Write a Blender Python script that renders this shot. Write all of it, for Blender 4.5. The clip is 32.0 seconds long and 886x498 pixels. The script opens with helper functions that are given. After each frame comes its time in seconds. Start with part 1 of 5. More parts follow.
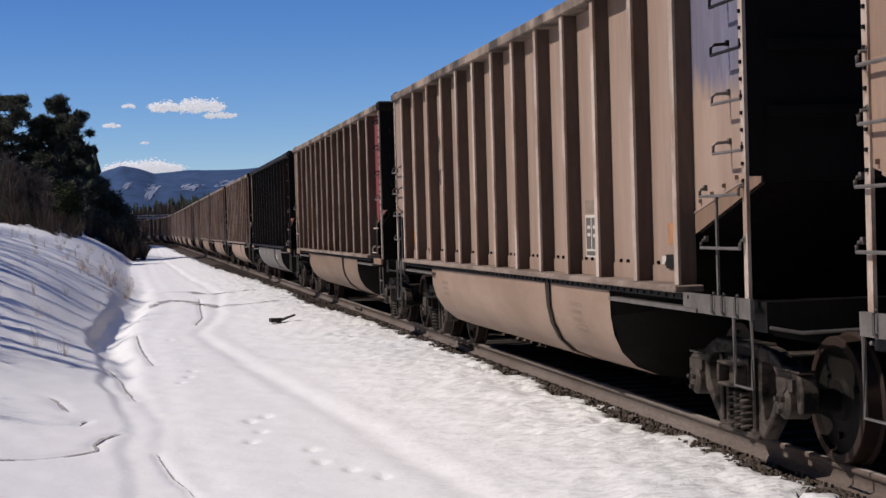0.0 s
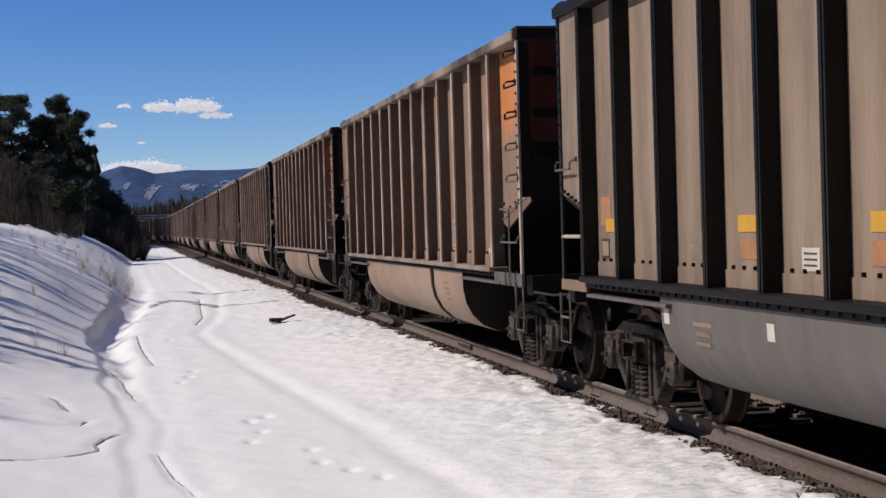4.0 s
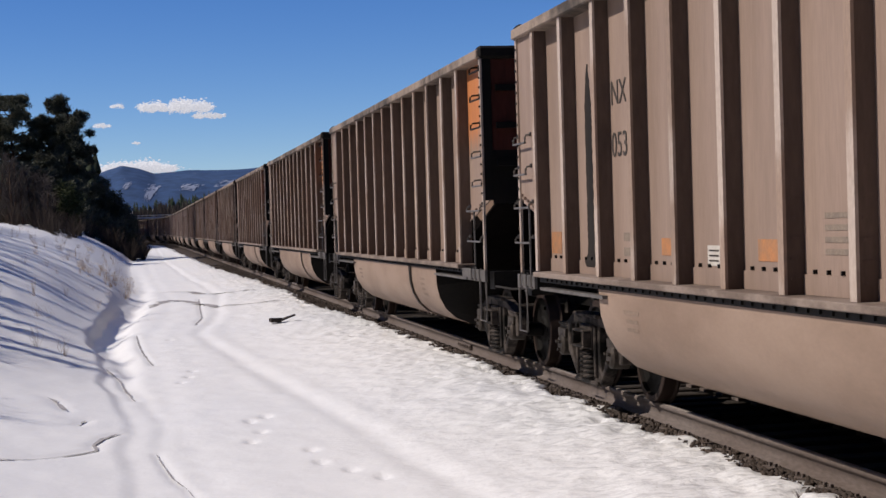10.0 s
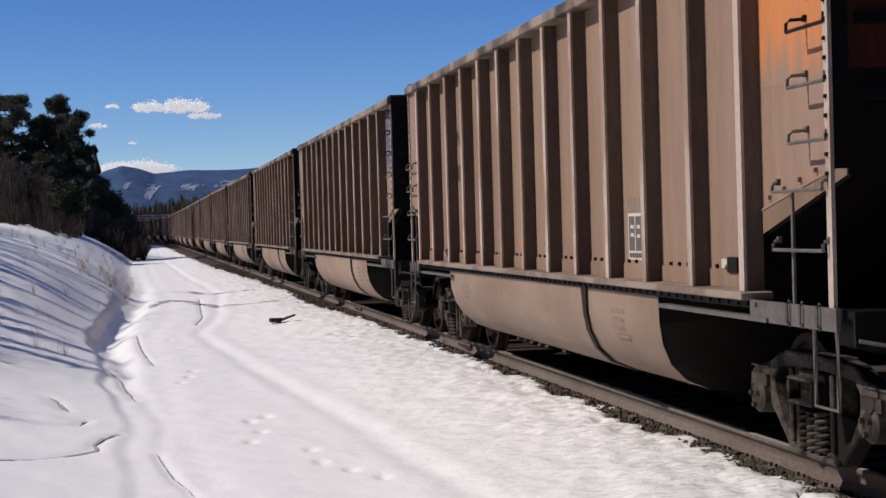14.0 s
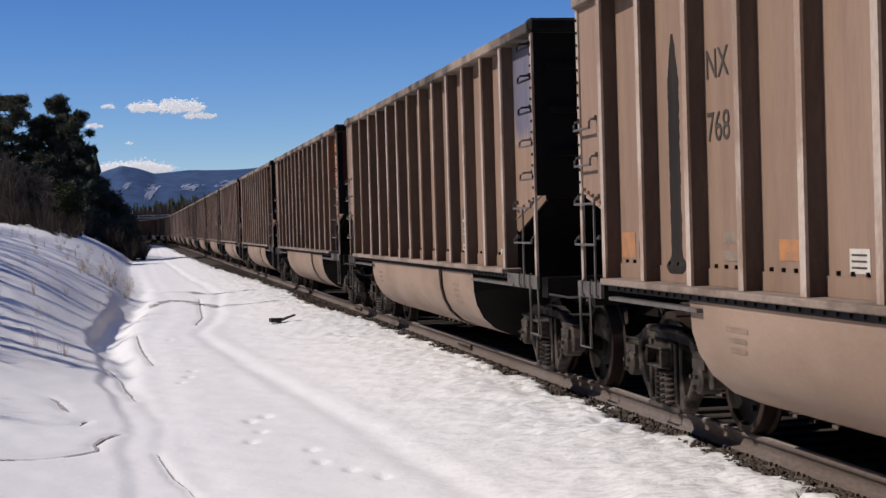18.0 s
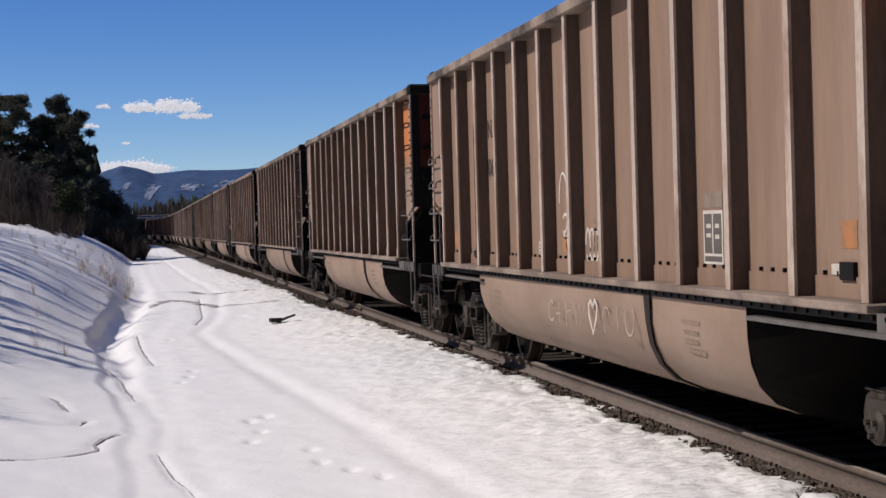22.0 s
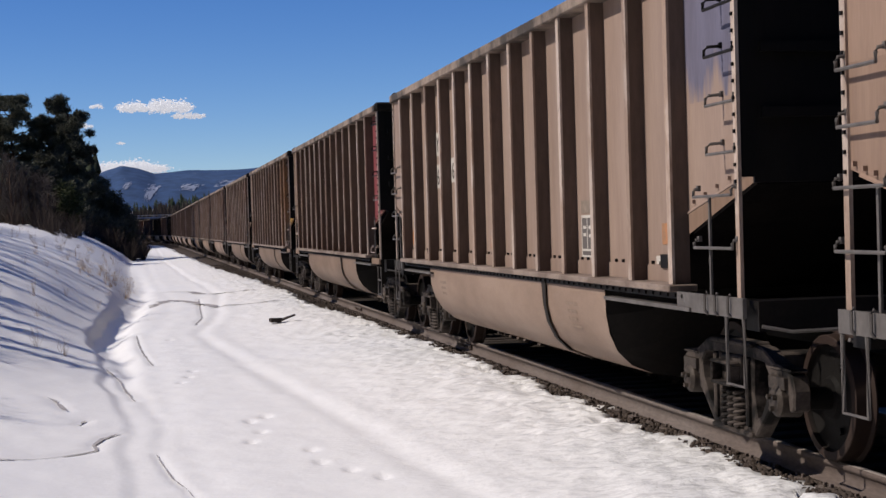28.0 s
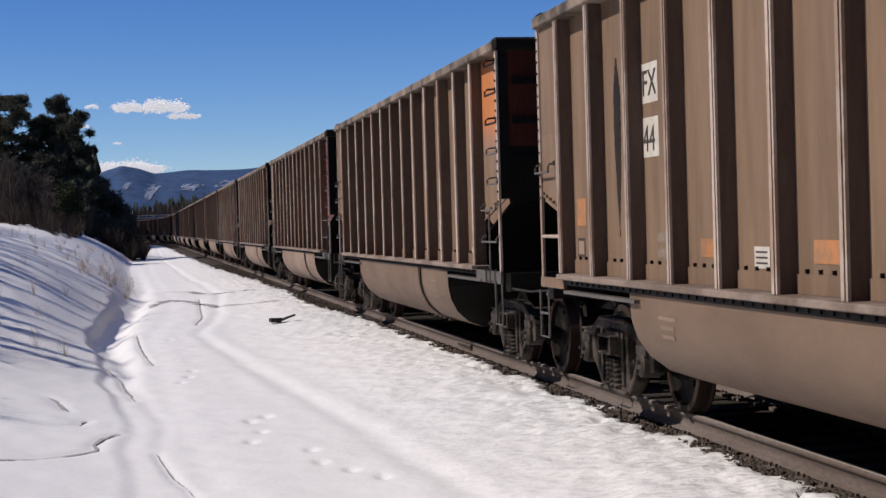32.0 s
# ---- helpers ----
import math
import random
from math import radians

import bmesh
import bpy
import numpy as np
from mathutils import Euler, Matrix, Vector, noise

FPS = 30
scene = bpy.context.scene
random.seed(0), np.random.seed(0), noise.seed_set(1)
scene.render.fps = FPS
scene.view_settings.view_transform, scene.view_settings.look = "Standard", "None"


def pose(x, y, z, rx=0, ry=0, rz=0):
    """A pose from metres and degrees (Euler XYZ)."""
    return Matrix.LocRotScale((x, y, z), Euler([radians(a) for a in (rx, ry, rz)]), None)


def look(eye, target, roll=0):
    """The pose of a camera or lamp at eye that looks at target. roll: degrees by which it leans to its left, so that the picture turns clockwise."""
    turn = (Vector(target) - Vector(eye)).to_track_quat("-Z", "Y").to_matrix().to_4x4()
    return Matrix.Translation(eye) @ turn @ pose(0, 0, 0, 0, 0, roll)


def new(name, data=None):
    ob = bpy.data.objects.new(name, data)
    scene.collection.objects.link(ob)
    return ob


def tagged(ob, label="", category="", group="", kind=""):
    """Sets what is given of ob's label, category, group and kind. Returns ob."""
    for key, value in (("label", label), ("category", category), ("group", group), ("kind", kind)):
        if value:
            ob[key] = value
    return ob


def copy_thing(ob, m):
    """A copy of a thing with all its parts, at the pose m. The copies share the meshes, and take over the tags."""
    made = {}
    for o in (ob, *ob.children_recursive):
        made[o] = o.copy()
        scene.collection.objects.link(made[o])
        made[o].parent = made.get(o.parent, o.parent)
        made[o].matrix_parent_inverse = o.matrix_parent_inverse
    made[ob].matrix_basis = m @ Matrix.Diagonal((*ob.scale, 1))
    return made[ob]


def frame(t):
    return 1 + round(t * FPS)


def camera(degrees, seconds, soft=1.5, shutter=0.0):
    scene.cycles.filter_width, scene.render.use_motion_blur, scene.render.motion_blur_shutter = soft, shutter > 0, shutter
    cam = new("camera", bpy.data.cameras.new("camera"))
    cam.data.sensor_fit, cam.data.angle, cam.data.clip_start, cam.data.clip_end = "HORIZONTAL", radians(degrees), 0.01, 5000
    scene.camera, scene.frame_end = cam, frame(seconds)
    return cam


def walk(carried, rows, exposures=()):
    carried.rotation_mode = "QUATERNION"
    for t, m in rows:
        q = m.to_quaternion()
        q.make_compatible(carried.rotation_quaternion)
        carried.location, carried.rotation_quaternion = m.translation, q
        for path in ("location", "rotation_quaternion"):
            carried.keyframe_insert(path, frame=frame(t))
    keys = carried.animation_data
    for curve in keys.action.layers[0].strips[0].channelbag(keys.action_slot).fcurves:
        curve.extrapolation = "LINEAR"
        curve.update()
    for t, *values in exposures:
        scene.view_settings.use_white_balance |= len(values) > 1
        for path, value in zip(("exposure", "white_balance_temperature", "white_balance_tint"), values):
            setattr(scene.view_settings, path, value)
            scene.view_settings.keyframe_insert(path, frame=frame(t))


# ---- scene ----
# The place: a coal train passes over snow on a line below wooded hills.
# World: x to the right of the line's start, y along the line away from the camera, z = 0 at rail top.
EYE_HEIGHT = 1.78
TRACK_X = 5.62
PITCH = 16.42            # one car, coupler to coupler
CLIP = 32.0


def travelled(t):
    """How many cars have gone by at t seconds; the train's speed swells and sinks slightly."""
    u = (t - 16) / 16
    return (145.85 + 168.32 * u - 2.672 * u ** 2 + 0.383 * u ** 3 + 1.187 * u ** 4) / PITCH


def line_at(y):
    """Place and heading (degrees to the left) of the line at a distance y: straight, then bending left."""
    u = max(0.0, y - 205.0)
    return TRACK_X - u * u / 1300.0, math.degrees(math.atan(2 * u / 1300.0))


cam = camera(31.51, CLIP, soft=1.5)
yaw, tilt = radians(10.92), radians(-0.93)
ahead = Vector((math.sin(yaw) * math.cos(tilt), math.cos(yaw) * math.cos(tilt), math.sin(tilt)))
stand = look((0, 0, EYE_HEIGHT), Vector((0, 0, EYE_HEIGHT)) + ahead * 10, -1.65)
walk(cam, [(0, stand), (CLIP, stand)], [(0, 0.0, 6500, 13), (CLIP, 0.0, 6500, 13)])

# ---- light ----
SUN_HIGH, SUN_ROUND = radians(43), radians(4)    # above the horizon; ahead of square-on to the line
to_sun = Vector((-math.cos(SUN_HIGH) * math.cos(SUN_ROUND), math.cos(SUN_HIGH) * math.sin(SUN_ROUND), math.sin(SUN_HIGH)))
world = bpy.data.worlds.new("sky")
scene.world = world
world.use_nodes = True
wn = world.node_tree.nodes
sky = wn.new("ShaderNodeTexSky")
sky.sky_type, sky.sun_disc = "NISHITA", False
sky.sun_elevation = SUN_HIGH
sky.sun_rotation = math.atan2(to_sun.x, to_sun.y)
sky.altitude, sky.air_density, sky.dust_density, sky.ozone_density = 2000, 0.9, 0.0, 5.0
deep = wn.new("ShaderNodeHueSaturation")
deep.inputs["Saturation"].default_value, deep.inputs["Hue"].default_value = 1.24, 0.512
world.node_tree.links.new(sky.outputs[0], deep.inputs["Color"])
world.node_tree.links.new(deep.outputs[0], wn["Background"].inputs[0])
wn["Background"].inputs[1].default_value = 0.100
sun = new("sun", bpy.data.lights.new("sun", "SUN"))
sun.data.energy, sun.data.angle, sun.data.color = 5.0, radians(0.5), (1.0, 0.93, 0.82)
sun.matrix_world = look(to_sun * 100, (0, 0, 0))


# ---- materials ----
def surface(name, color, rough=0.6, metal=0.0, fine=30.0, coarse=3.0, vary=0.25, bump=0.1, stretch=(1, 1, 1), second=None, amount=0.5, each=0.0, edge=0.12, gloss=0.15):
    """A procedural surface: a base colour with coarse patches towards a second colour, fine grain, relief and an own tint for each object."""
    m = bpy.data.materials.new(name)
    m.use_nodes = True
    nt = m.node_tree
    n, link = nt.nodes, nt.links.new
    bsdf = n["Principled BSDF"]
    tc, mp, info = n.new("ShaderNodeTexCoord"), n.new("ShaderNodeMapping"), n.new("ShaderNodeObjectInfo")
    mp.inputs["Scale"].default_value = stretch
    shift = n.new("ShaderNodeVectorMath")
    shift.operation = "SCALE"
    shift.inputs[0].default_value = (37.0, 71.0, 53.0)
    link(info.outputs["Random"], shift.inputs["Scale"])
    link(shift.outputs[0], mp.inputs["Location"])
    link(tc.outputs["Object"], mp.inputs["Vector"])
    big, small = n.new("ShaderNodeTexNoise"), n.new("ShaderNodeTexNoise")
    for tex, sc, det in ((big, coarse, 6), (small, fine, 4)):
        tex.inputs["Scale"].default_value, tex.inputs["Detail"].default_value, tex.inputs["Roughness"].default_value = sc, det, 0.6
        link(mp.outputs[0], tex.inputs["Vector"])
    ramp = n.new("ShaderNodeMapRange")
    ramp.inputs["From Min"].default_value, ramp.inputs["From Max"].default_value = 0.5 - edge, 0.5 + edge
    ramp.inputs["To Max"].default_value = amount
    link(big.outputs["Fac"], ramp.inputs["Value"])
    mix = n.new("ShaderNodeMix")
    mix.data_type = "RGBA"
    mix.inputs[6].default_value = (*color, 1)
    mix.inputs[7].default_value = (*(second or [c * 0.6 for c in color]), 1)
    link(ramp.outputs[0], mix.inputs[0])
    hsv = n.new("ShaderNodeHueSaturation")
    val = n.new("ShaderNodeMapRange")
    val.inputs["From Min"].default_value, val.inputs["From Max"].default_value = 0.25, 0.75
    val.inputs["To Min"].default_value, val.inputs["To Max"].default_value = 1 - vary, 1 + vary
    link(small.outputs["Fac"], val.inputs["Value"])
    own = n.new("ShaderNodeMapRange")
    own.inputs["To Min"].default_value, own.inputs["To Max"].default_value = 1 - each, 1 + each
    link(info.outputs["Random"], own.inputs["Value"])
    mul = n.new("ShaderNodeMath")
    mul.operation = "MULTIPLY"
    link(val.outputs[0], mul.inputs[0])
    link(own.outputs[0], mul.inputs[1])
    link(mul.outputs[0], hsv.inputs["Value"])
    link(mix.outputs[2], hsv.inputs["Color"])
    link(hsv.outputs[0], bsdf.inputs["Base Color"])
    rr = n.new("ShaderNodeMapRange")
    rr.inputs["To Min"].default_value, rr.inputs["To Max"].default_value = max(0, rough - 0.12), min(1, rough + 0.12)
    link(big.outputs["Fac"], rr.inputs["Value"])
    link(rr.outputs[0], bsdf.inputs["Roughness"])
    bsdf.inputs["Metallic"].default_value = metal
    bsdf.inputs["Specular IOR Level"].default_value = gloss
    if bump:
        bp = n.new("ShaderNodeBump")
        bp.inputs["Strength"].default_value, bp.inputs["Distance"].default_value = bump, 0.02
        link(small.outputs["Fac"], bp.inputs["Height"])
        link(bp.outputs[0], bsdf.inputs["Normal"])
    return m


STREAK = (1, 1.6, 0.22)
PAINT = {
    "tan": surface("dusty_tan_paint", (0.222, 0.151, 0.113), 0.62, 0.0, 26, 2.2, 0.08, 0.04, STREAK, (0.172, 0.114, 0.086), 0.7, 0.07),
    "tan_light": surface("pale_dusty_paint", (0.246, 0.180, 0.146), 0.6, 0.0, 26, 2.0, 0.08, 0.04, STREAK, (0.192, 0.136, 0.108), 0.7, 0.07),
    "tan_warm": surface("brown_dusty_paint", (0.186, 0.1265, 0.08742), 0.62, 0.0, 26, 2.4, 0.06, 0.04, STREAK, (0.1203, 0.07874, 0.05468), 0.7, 0.07),
    "black": surface("black_car_paint", (0.0056, 0.0052, 0.0052), 0.5, 0.0, 30, 3, 0.3, 0.04, STREAK, (0.02, 0.0168, 0.0144), 0.5),
    "dusty_black": surface("dust_over_black_paint", (0.225, 0.170, 0.130), 0.65, 0.0, 26, 2.0, 0.12, 0.04, STREAK, (0.135, 0.102, 0.080), 0.8, 0.06),
    "grey": surface("grey_tub_paint", (0.1092, 0.0988, 0.0936), 0.55, 0.0, 26, 2.0, 0.06, 0.04, STREAK, (0.078, 0.0702, 0.065), 0.6),
    "orange": surface("faded_orange_paint", (0.44, 0.162, 0.056), 0.55, 0.0, 30, 3, 0.08, 0.03, STREAK, (0.36, 0.145, 0.066), 0.6, 0.08),
    "patch": surface("worn_orange_patch_paint", (0.34, 0.1487, 0.06375), 0.6, 0.0, 60, 7, 0.12, 0.0, (1, 1, 1), (0.2125, 0.1275, 0.08075), 0.9, 0.1),
    "maroon": surface("maroon_paint", (0.185, 0.045, 0.052), 0.55, 0.0, 30, 3, 0.12, 0.03, STREAK, (0.135, 0.040, 0.042), 0.6),
    "salmon": surface("faded_salmon_paint", (0.40, 0.150, 0.112), 0.55, 0.0, 30, 3, 0.10, 0.03, STREAK, (0.33, 0.135, 0.105), 0.6),
    "slate": surface("slate_stencil_ground", (0.085, 0.076, 0.074), 0.7, 0.0, 60, 9, 0.12, 0.0, (1, 1, 1), (0.11, 0.095, 0.088), 0.6),
    "blue": surface("blue_grey_paint", (0.1211, 0.1148, 0.1594), 0.55, 0.0, 30, 3, 0.12, 0.03, STREAK, (0.08288, 0.0765, 0.102), 0.6),
    "yellow": surface("yellow_paint", (0.448, 0.2456, 0.03613), 0.55, 0.0, 30, 3, 0.08, 0.03, STREAK, (0.3612, 0.2023, 0.04335), 0.5),
    # near black, with the shade under and between cars in its colour
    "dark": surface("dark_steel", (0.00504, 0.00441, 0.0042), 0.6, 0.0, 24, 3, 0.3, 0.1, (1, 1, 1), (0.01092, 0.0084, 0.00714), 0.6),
    "endred": surface("dark_red_end_paint", (0.070, 0.014, 0.009), 0.7, 0.0, 24, 2, 0.25, 0.05, STREAK, (0.022, 0.009, 0.007), 0.6),
    # end walls and corner returns: the shade between cars is painted near black
    "enddark": surface("shade_black_end_paint", (0.004, 0.0035, 0.00325), 0.6, 0.0, 24, 2, 0.25, 0.05, STREAK, (0.008, 0.006, 0.005), 0.7),
    "gunmetal": surface("worn_grey_steel", (0.115, 0.105, 0.100), 0.55, 0.15, 40, 5, 0.2, 0.06, (1, 1, 1), (0.060, 0.053, 0.050), 0.6),
    "chord": surface("coal_dusted_chord", (0.2465, 0.1913, 0.153), 0.7, 0.0, 30, 1.3, 0.2, 0.12, (1, 1, 1), (0.0425, 0.0357, 0.0306), 0.95, 0.0, 0.10),
    "white": surface("white_stencil_paint", (0.448, 0.419, 0.3829), 0.6, 0.0, 40, 8, 0.1, 0.0, (1, 1, 1), (0.3251, 0.289, 0.2529), 0.5),
    "ink": surface("faded_black_stencil", (0.035, 0.031, 0.030), 0.7, 0.0, 60, 9, 0.2, 0.0, (1, 1, 1), (0.075, 0.06, 0.05), 0.6),
    "pale_ink": surface("worn_grey_stencil", (0.15, 0.12, 0.10), 0.7, 0.0, 60, 12, 0.2, 0.0, (1, 1, 1), (0.21, 0.165, 0.13), 0.8),
    "smear": surface("coal_smear", (0.013, 0.011, 0.010), 0.8, 0.0, 20, 4, 0.25, 0.0, STREAK, (0.030, 0.024, 0.020), 0.6),
    "spray_blue": surface("blue_spray_paint", (0.16, 0.20, 0.42), 0.6, 0.0, 40, 6, 0.1, 0.0, (1, 1, 1), (0.22, 0.22, 0.34), 0.6),
    "spray_white": surface("white_spray_paint", (0.50, 0.46, 0.43), 0.6, 0.0, 40, 6, 0.1, 0.0, (1, 1, 1), (0.38, 0.32, 0.28), 0.6),
    "spray_faint": surface("thin_white_spray", (0.32, 0.27, 0.235), 0.6, 0.0, 40, 6, 0.1, 0.0, (1, 1, 1), (0.24, 0.2, 0.17), 0.7),
    # shade on the posts' camera-facing webs, put into a darker brown
    "web": surface("shade_darkened_post_webs", (0.105, 0.073, 0.058), 0.75, 0.0, 26, 2.4, 0.16, 0.05, STREAK, (0.072, 0.051, 0.042), 0.8, 0.08),
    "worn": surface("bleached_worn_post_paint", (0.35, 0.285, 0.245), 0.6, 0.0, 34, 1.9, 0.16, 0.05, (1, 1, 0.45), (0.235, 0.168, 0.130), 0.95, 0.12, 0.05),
    "tub": surface("dusty_tub_paint", (0.250, 0.179, 0.137), 0.6, 0.0, 30, 0.9, 0.05, 0.04, (1, 0.5, 1.2), (0.178, 0.122, 0.091), 0.85, 0.08),
    # dusty castings; the near-black patches also carry the shade under the cars
    "cast": surface("dusty_shaded_cast_steel", (0.054, 0.043, 0.037), 0.8, 0.0, 30, 3.2, 0.3, 0.2, (1, 1, 1), (0.006, 0.005, 0.0045), 1.0, 0.1, 0.06),
    # slope sheets: the shade beneath them is painted as matt near-black
    "soot": surface("shade_black_slope_steel", (0.0045, 0.004, 0.004), 0.95, 0.0, 24, 3, 0.3, 0.1, (1, 1, 1), (0.008, 0.0065, 0.006), 0.6, gloss=0.0),
    "tub_warm": surface("brown_dusty_tub_paint", (0.164, 0.112, 0.080), 0.6, 0.0, 30, 0.9, 0.05, 0.04, (1, 0.5, 1.2), (0.116, 0.078, 0.056), 0.85, 0.08),
    "sill": surface("dusty_sill_paint", (0.215, 0.168, 0.140), 0.65, 0.0, 34, 2.6, 0.14, 0.06, (1, 0.5, 1), (0.115, 0.085, 0.068), 0.8, 0.1, 0.06),
    "tub_ink": surface("faint_tub_stencil", (0.172, 0.126, 0.098), 0.7, 0.0, 60, 14, 0.2, 0.0, (1, 1, 1), (0.215, 0.155, 0.118), 0.9),
    "cap": surface("bearing_cap_steel", (0.052, 0.041, 0.034), 0.6, 0.2, 40, 9, 0.3, 0.1, (1, 1, 1), (0.0252, 0.021, 0.01764), 0.7, 0.3),
    # wheel plates darkened for the shade under the cars
    "wheel": surface("shade_dark_wheel_steel", (0.006, 0.005, 0.0045), 0.7, 0.1, 30, 4, 0.25, 0.1, (1, 1, 1), (0.0040, 0.0034, 0.0030), 0.7),
}


def worn_away_below(m, z0, z1, under):
    """Paint that dust has worn away raggedly towards its lower edge, between the heights z0 and z1."""
    n, link = m.node_tree.nodes, m.node_tree.links.new
    xyz, jag, add, edge, mix = n.new("ShaderNodeSeparateXYZ"), n.new("ShaderNodeTexNoise"), n.new("ShaderNodeMath"), n.new("ShaderNodeMapRange"), n.new("ShaderNodeMix")
    link(n["Texture Coordinate"].outputs["Object"], xyz.inputs[0])
    link(n["Mapping"].outputs[0], jag.inputs["Vector"])
    jag.inputs["Scale"].default_value, jag.inputs["Detail"].default_value = 5.0, 6
    add.operation = "MULTIPLY_ADD"
    link(jag.outputs["Fac"], add.inputs[0])
    add.inputs[1].default_value = 0.9
    link(xyz.outputs["Z"], add.inputs[2])
    edge.inputs["From Min"].default_value, edge.inputs["From Max"].default_value = z0 + 0.45, z1 + 0.45
    link(add.outputs[0], edge.inputs["Value"])
    mix.data_type = "RGBA"
    mix.inputs[6].default_value = (*under, 1)
    link(n["Principled BSDF"].inputs["Base Color"].links[0].from_socket, mix.inputs[7])
    link(edge.outputs[0], mix.inputs[0])
    link(mix.outputs[2], n["Principled BSDF"].inputs["Base Color"])


worn_away_below(PAINT["orange"], 2.66, 2.98, (0.222, 0.151, 0.113))
worn_away_below(PAINT["blue"], 2.64, 2.86, (0.232, 0.170, 0.138))


def lit_rim(m):
    """A brown ring painted as the wheel's lit rim, outside its shade-darkened plate."""
    n, link = m.node_tree.nodes, m.node_tree.links.new
    xyz, r2, off = n.new("ShaderNodeSeparateXYZ"), n.new("ShaderNodeVectorMath"), n.new("ShaderNodeCombineXYZ")
    link(n["Texture Coordinate"].outputs["Object"], xyz.inputs[0])
    link(xyz.outputs["Y"], off.inputs["Y"])
    link(xyz.outputs["Z"], off.inputs["Z"])
    r2.operation = "LENGTH"
    link(off.outputs[0], r2.inputs[0])
    edge = n.new("ShaderNodeMapRange")
    edge.inputs["From Min"].default_value, edge.inputs["From Max"].default_value = 0.375, 0.392
    link(r2.outputs["Value"], edge.inputs["Value"])
    mix = n.new("ShaderNodeMix")
    mix.data_type = "RGBA"
    mix.inputs[7].default_value = (0.024, 0.015, 0.012, 1)
    link(edge.outputs[0], mix.inputs[0])
    link(n["Principled BSDF"].inputs["Base Color"].links[0].from_socket, mix.inputs[6])
    link(mix.outputs[2], n["Principled BSDF"].inputs["Base Color"])


lit_rim(PAINT["wheel"])
RAIL = surface("rusty_rail_steel", (0.118, 0.097, 0.088), 0.8, 0.05, 40, 1.5, 0.25, 0.15, (1, 0.3, 1), (0.082, 0.062, 0.053), 0.8)
RAILTOP = surface("polished_rail_top", (0.20, 0.172, 0.155), 0.75, 0.0, 30, 3, 0.15, 0.02)
WOOD_TIE = surface("creosoted_tie_wood", (0.030, 0.024, 0.020), 0.85, 0.0, 40, 4, 0.3, 0.3, (1, 6, 6), (0.055, 0.046, 0.040), 0.5, 0.2)
STONE = surface("ballast_stone", (0.036, 0.028, 0.024), 0.85, 0.0, 25, 7, 0.4, 0.4, (1, 1, 1), (0.070, 0.053, 0.043), 0.7)
BARK = surface("pine_bark", (0.07, 0.045, 0.032), 0.9, 0.0, 20, 3, 0.3, 0.4, (3, 3, 0.6))
NEEDLE = surface("pine_needles", (0.088, 0.093, 0.068), 0.7, 0.0, 6, 0.6, 0.35, 0.0, (1, 1, 1), (0.070, 0.069, 0.050), 0.7, 0.2)
NEEDLE_PALE = surface("young_pine_needles", (0.038, 0.046, 0.020), 0.7, 0.0, 6, 0.6, 0.35, 0.0, (1, 1, 1), (0.04, 0.05, 0.02), 0.7, 0.2)
TWIG = surface("bare_twigs", (0.050, 0.038, 0.032), 0.9, 0.0, 8, 0.5, 0.3, 0.0, (1, 1, 1), (0.030, 0.025, 0.022), 0.7, 0.15)
TWIG_GREY = surface("grey_bark_twigs", (0.078, 0.065, 0.060), 0.9, 0.0, 8, 0.5, 0.3, 0.0, (1, 1, 1), (0.054, 0.046, 0.042), 0.7, 0.15)
STRAW = surface("dry_grass", (0.42, 0.34, 0.27), 0.85, 0.0, 8, 0.6, 0.25, 0.0, (1, 1, 1), (0.22, 0.155, 0.10), 0.7)
BOARD = surface("weathered_board", (0.035, 0.028, 0.025), 0.85, 0.0, 30, 3, 0.3, 0.3, (1, 5, 5))
CONCRETE = surface("bridge_concrete", (0.5, 0.47, 0.43), 0.85, 0.0, 2, 0.4, 0.15, 0.0)
DARKBEAM = surface("bridge_girder_paint", (0.075, 0.06, 0.052), 0.8, 0.0, 2, 0.4, 0.2, 0.0)


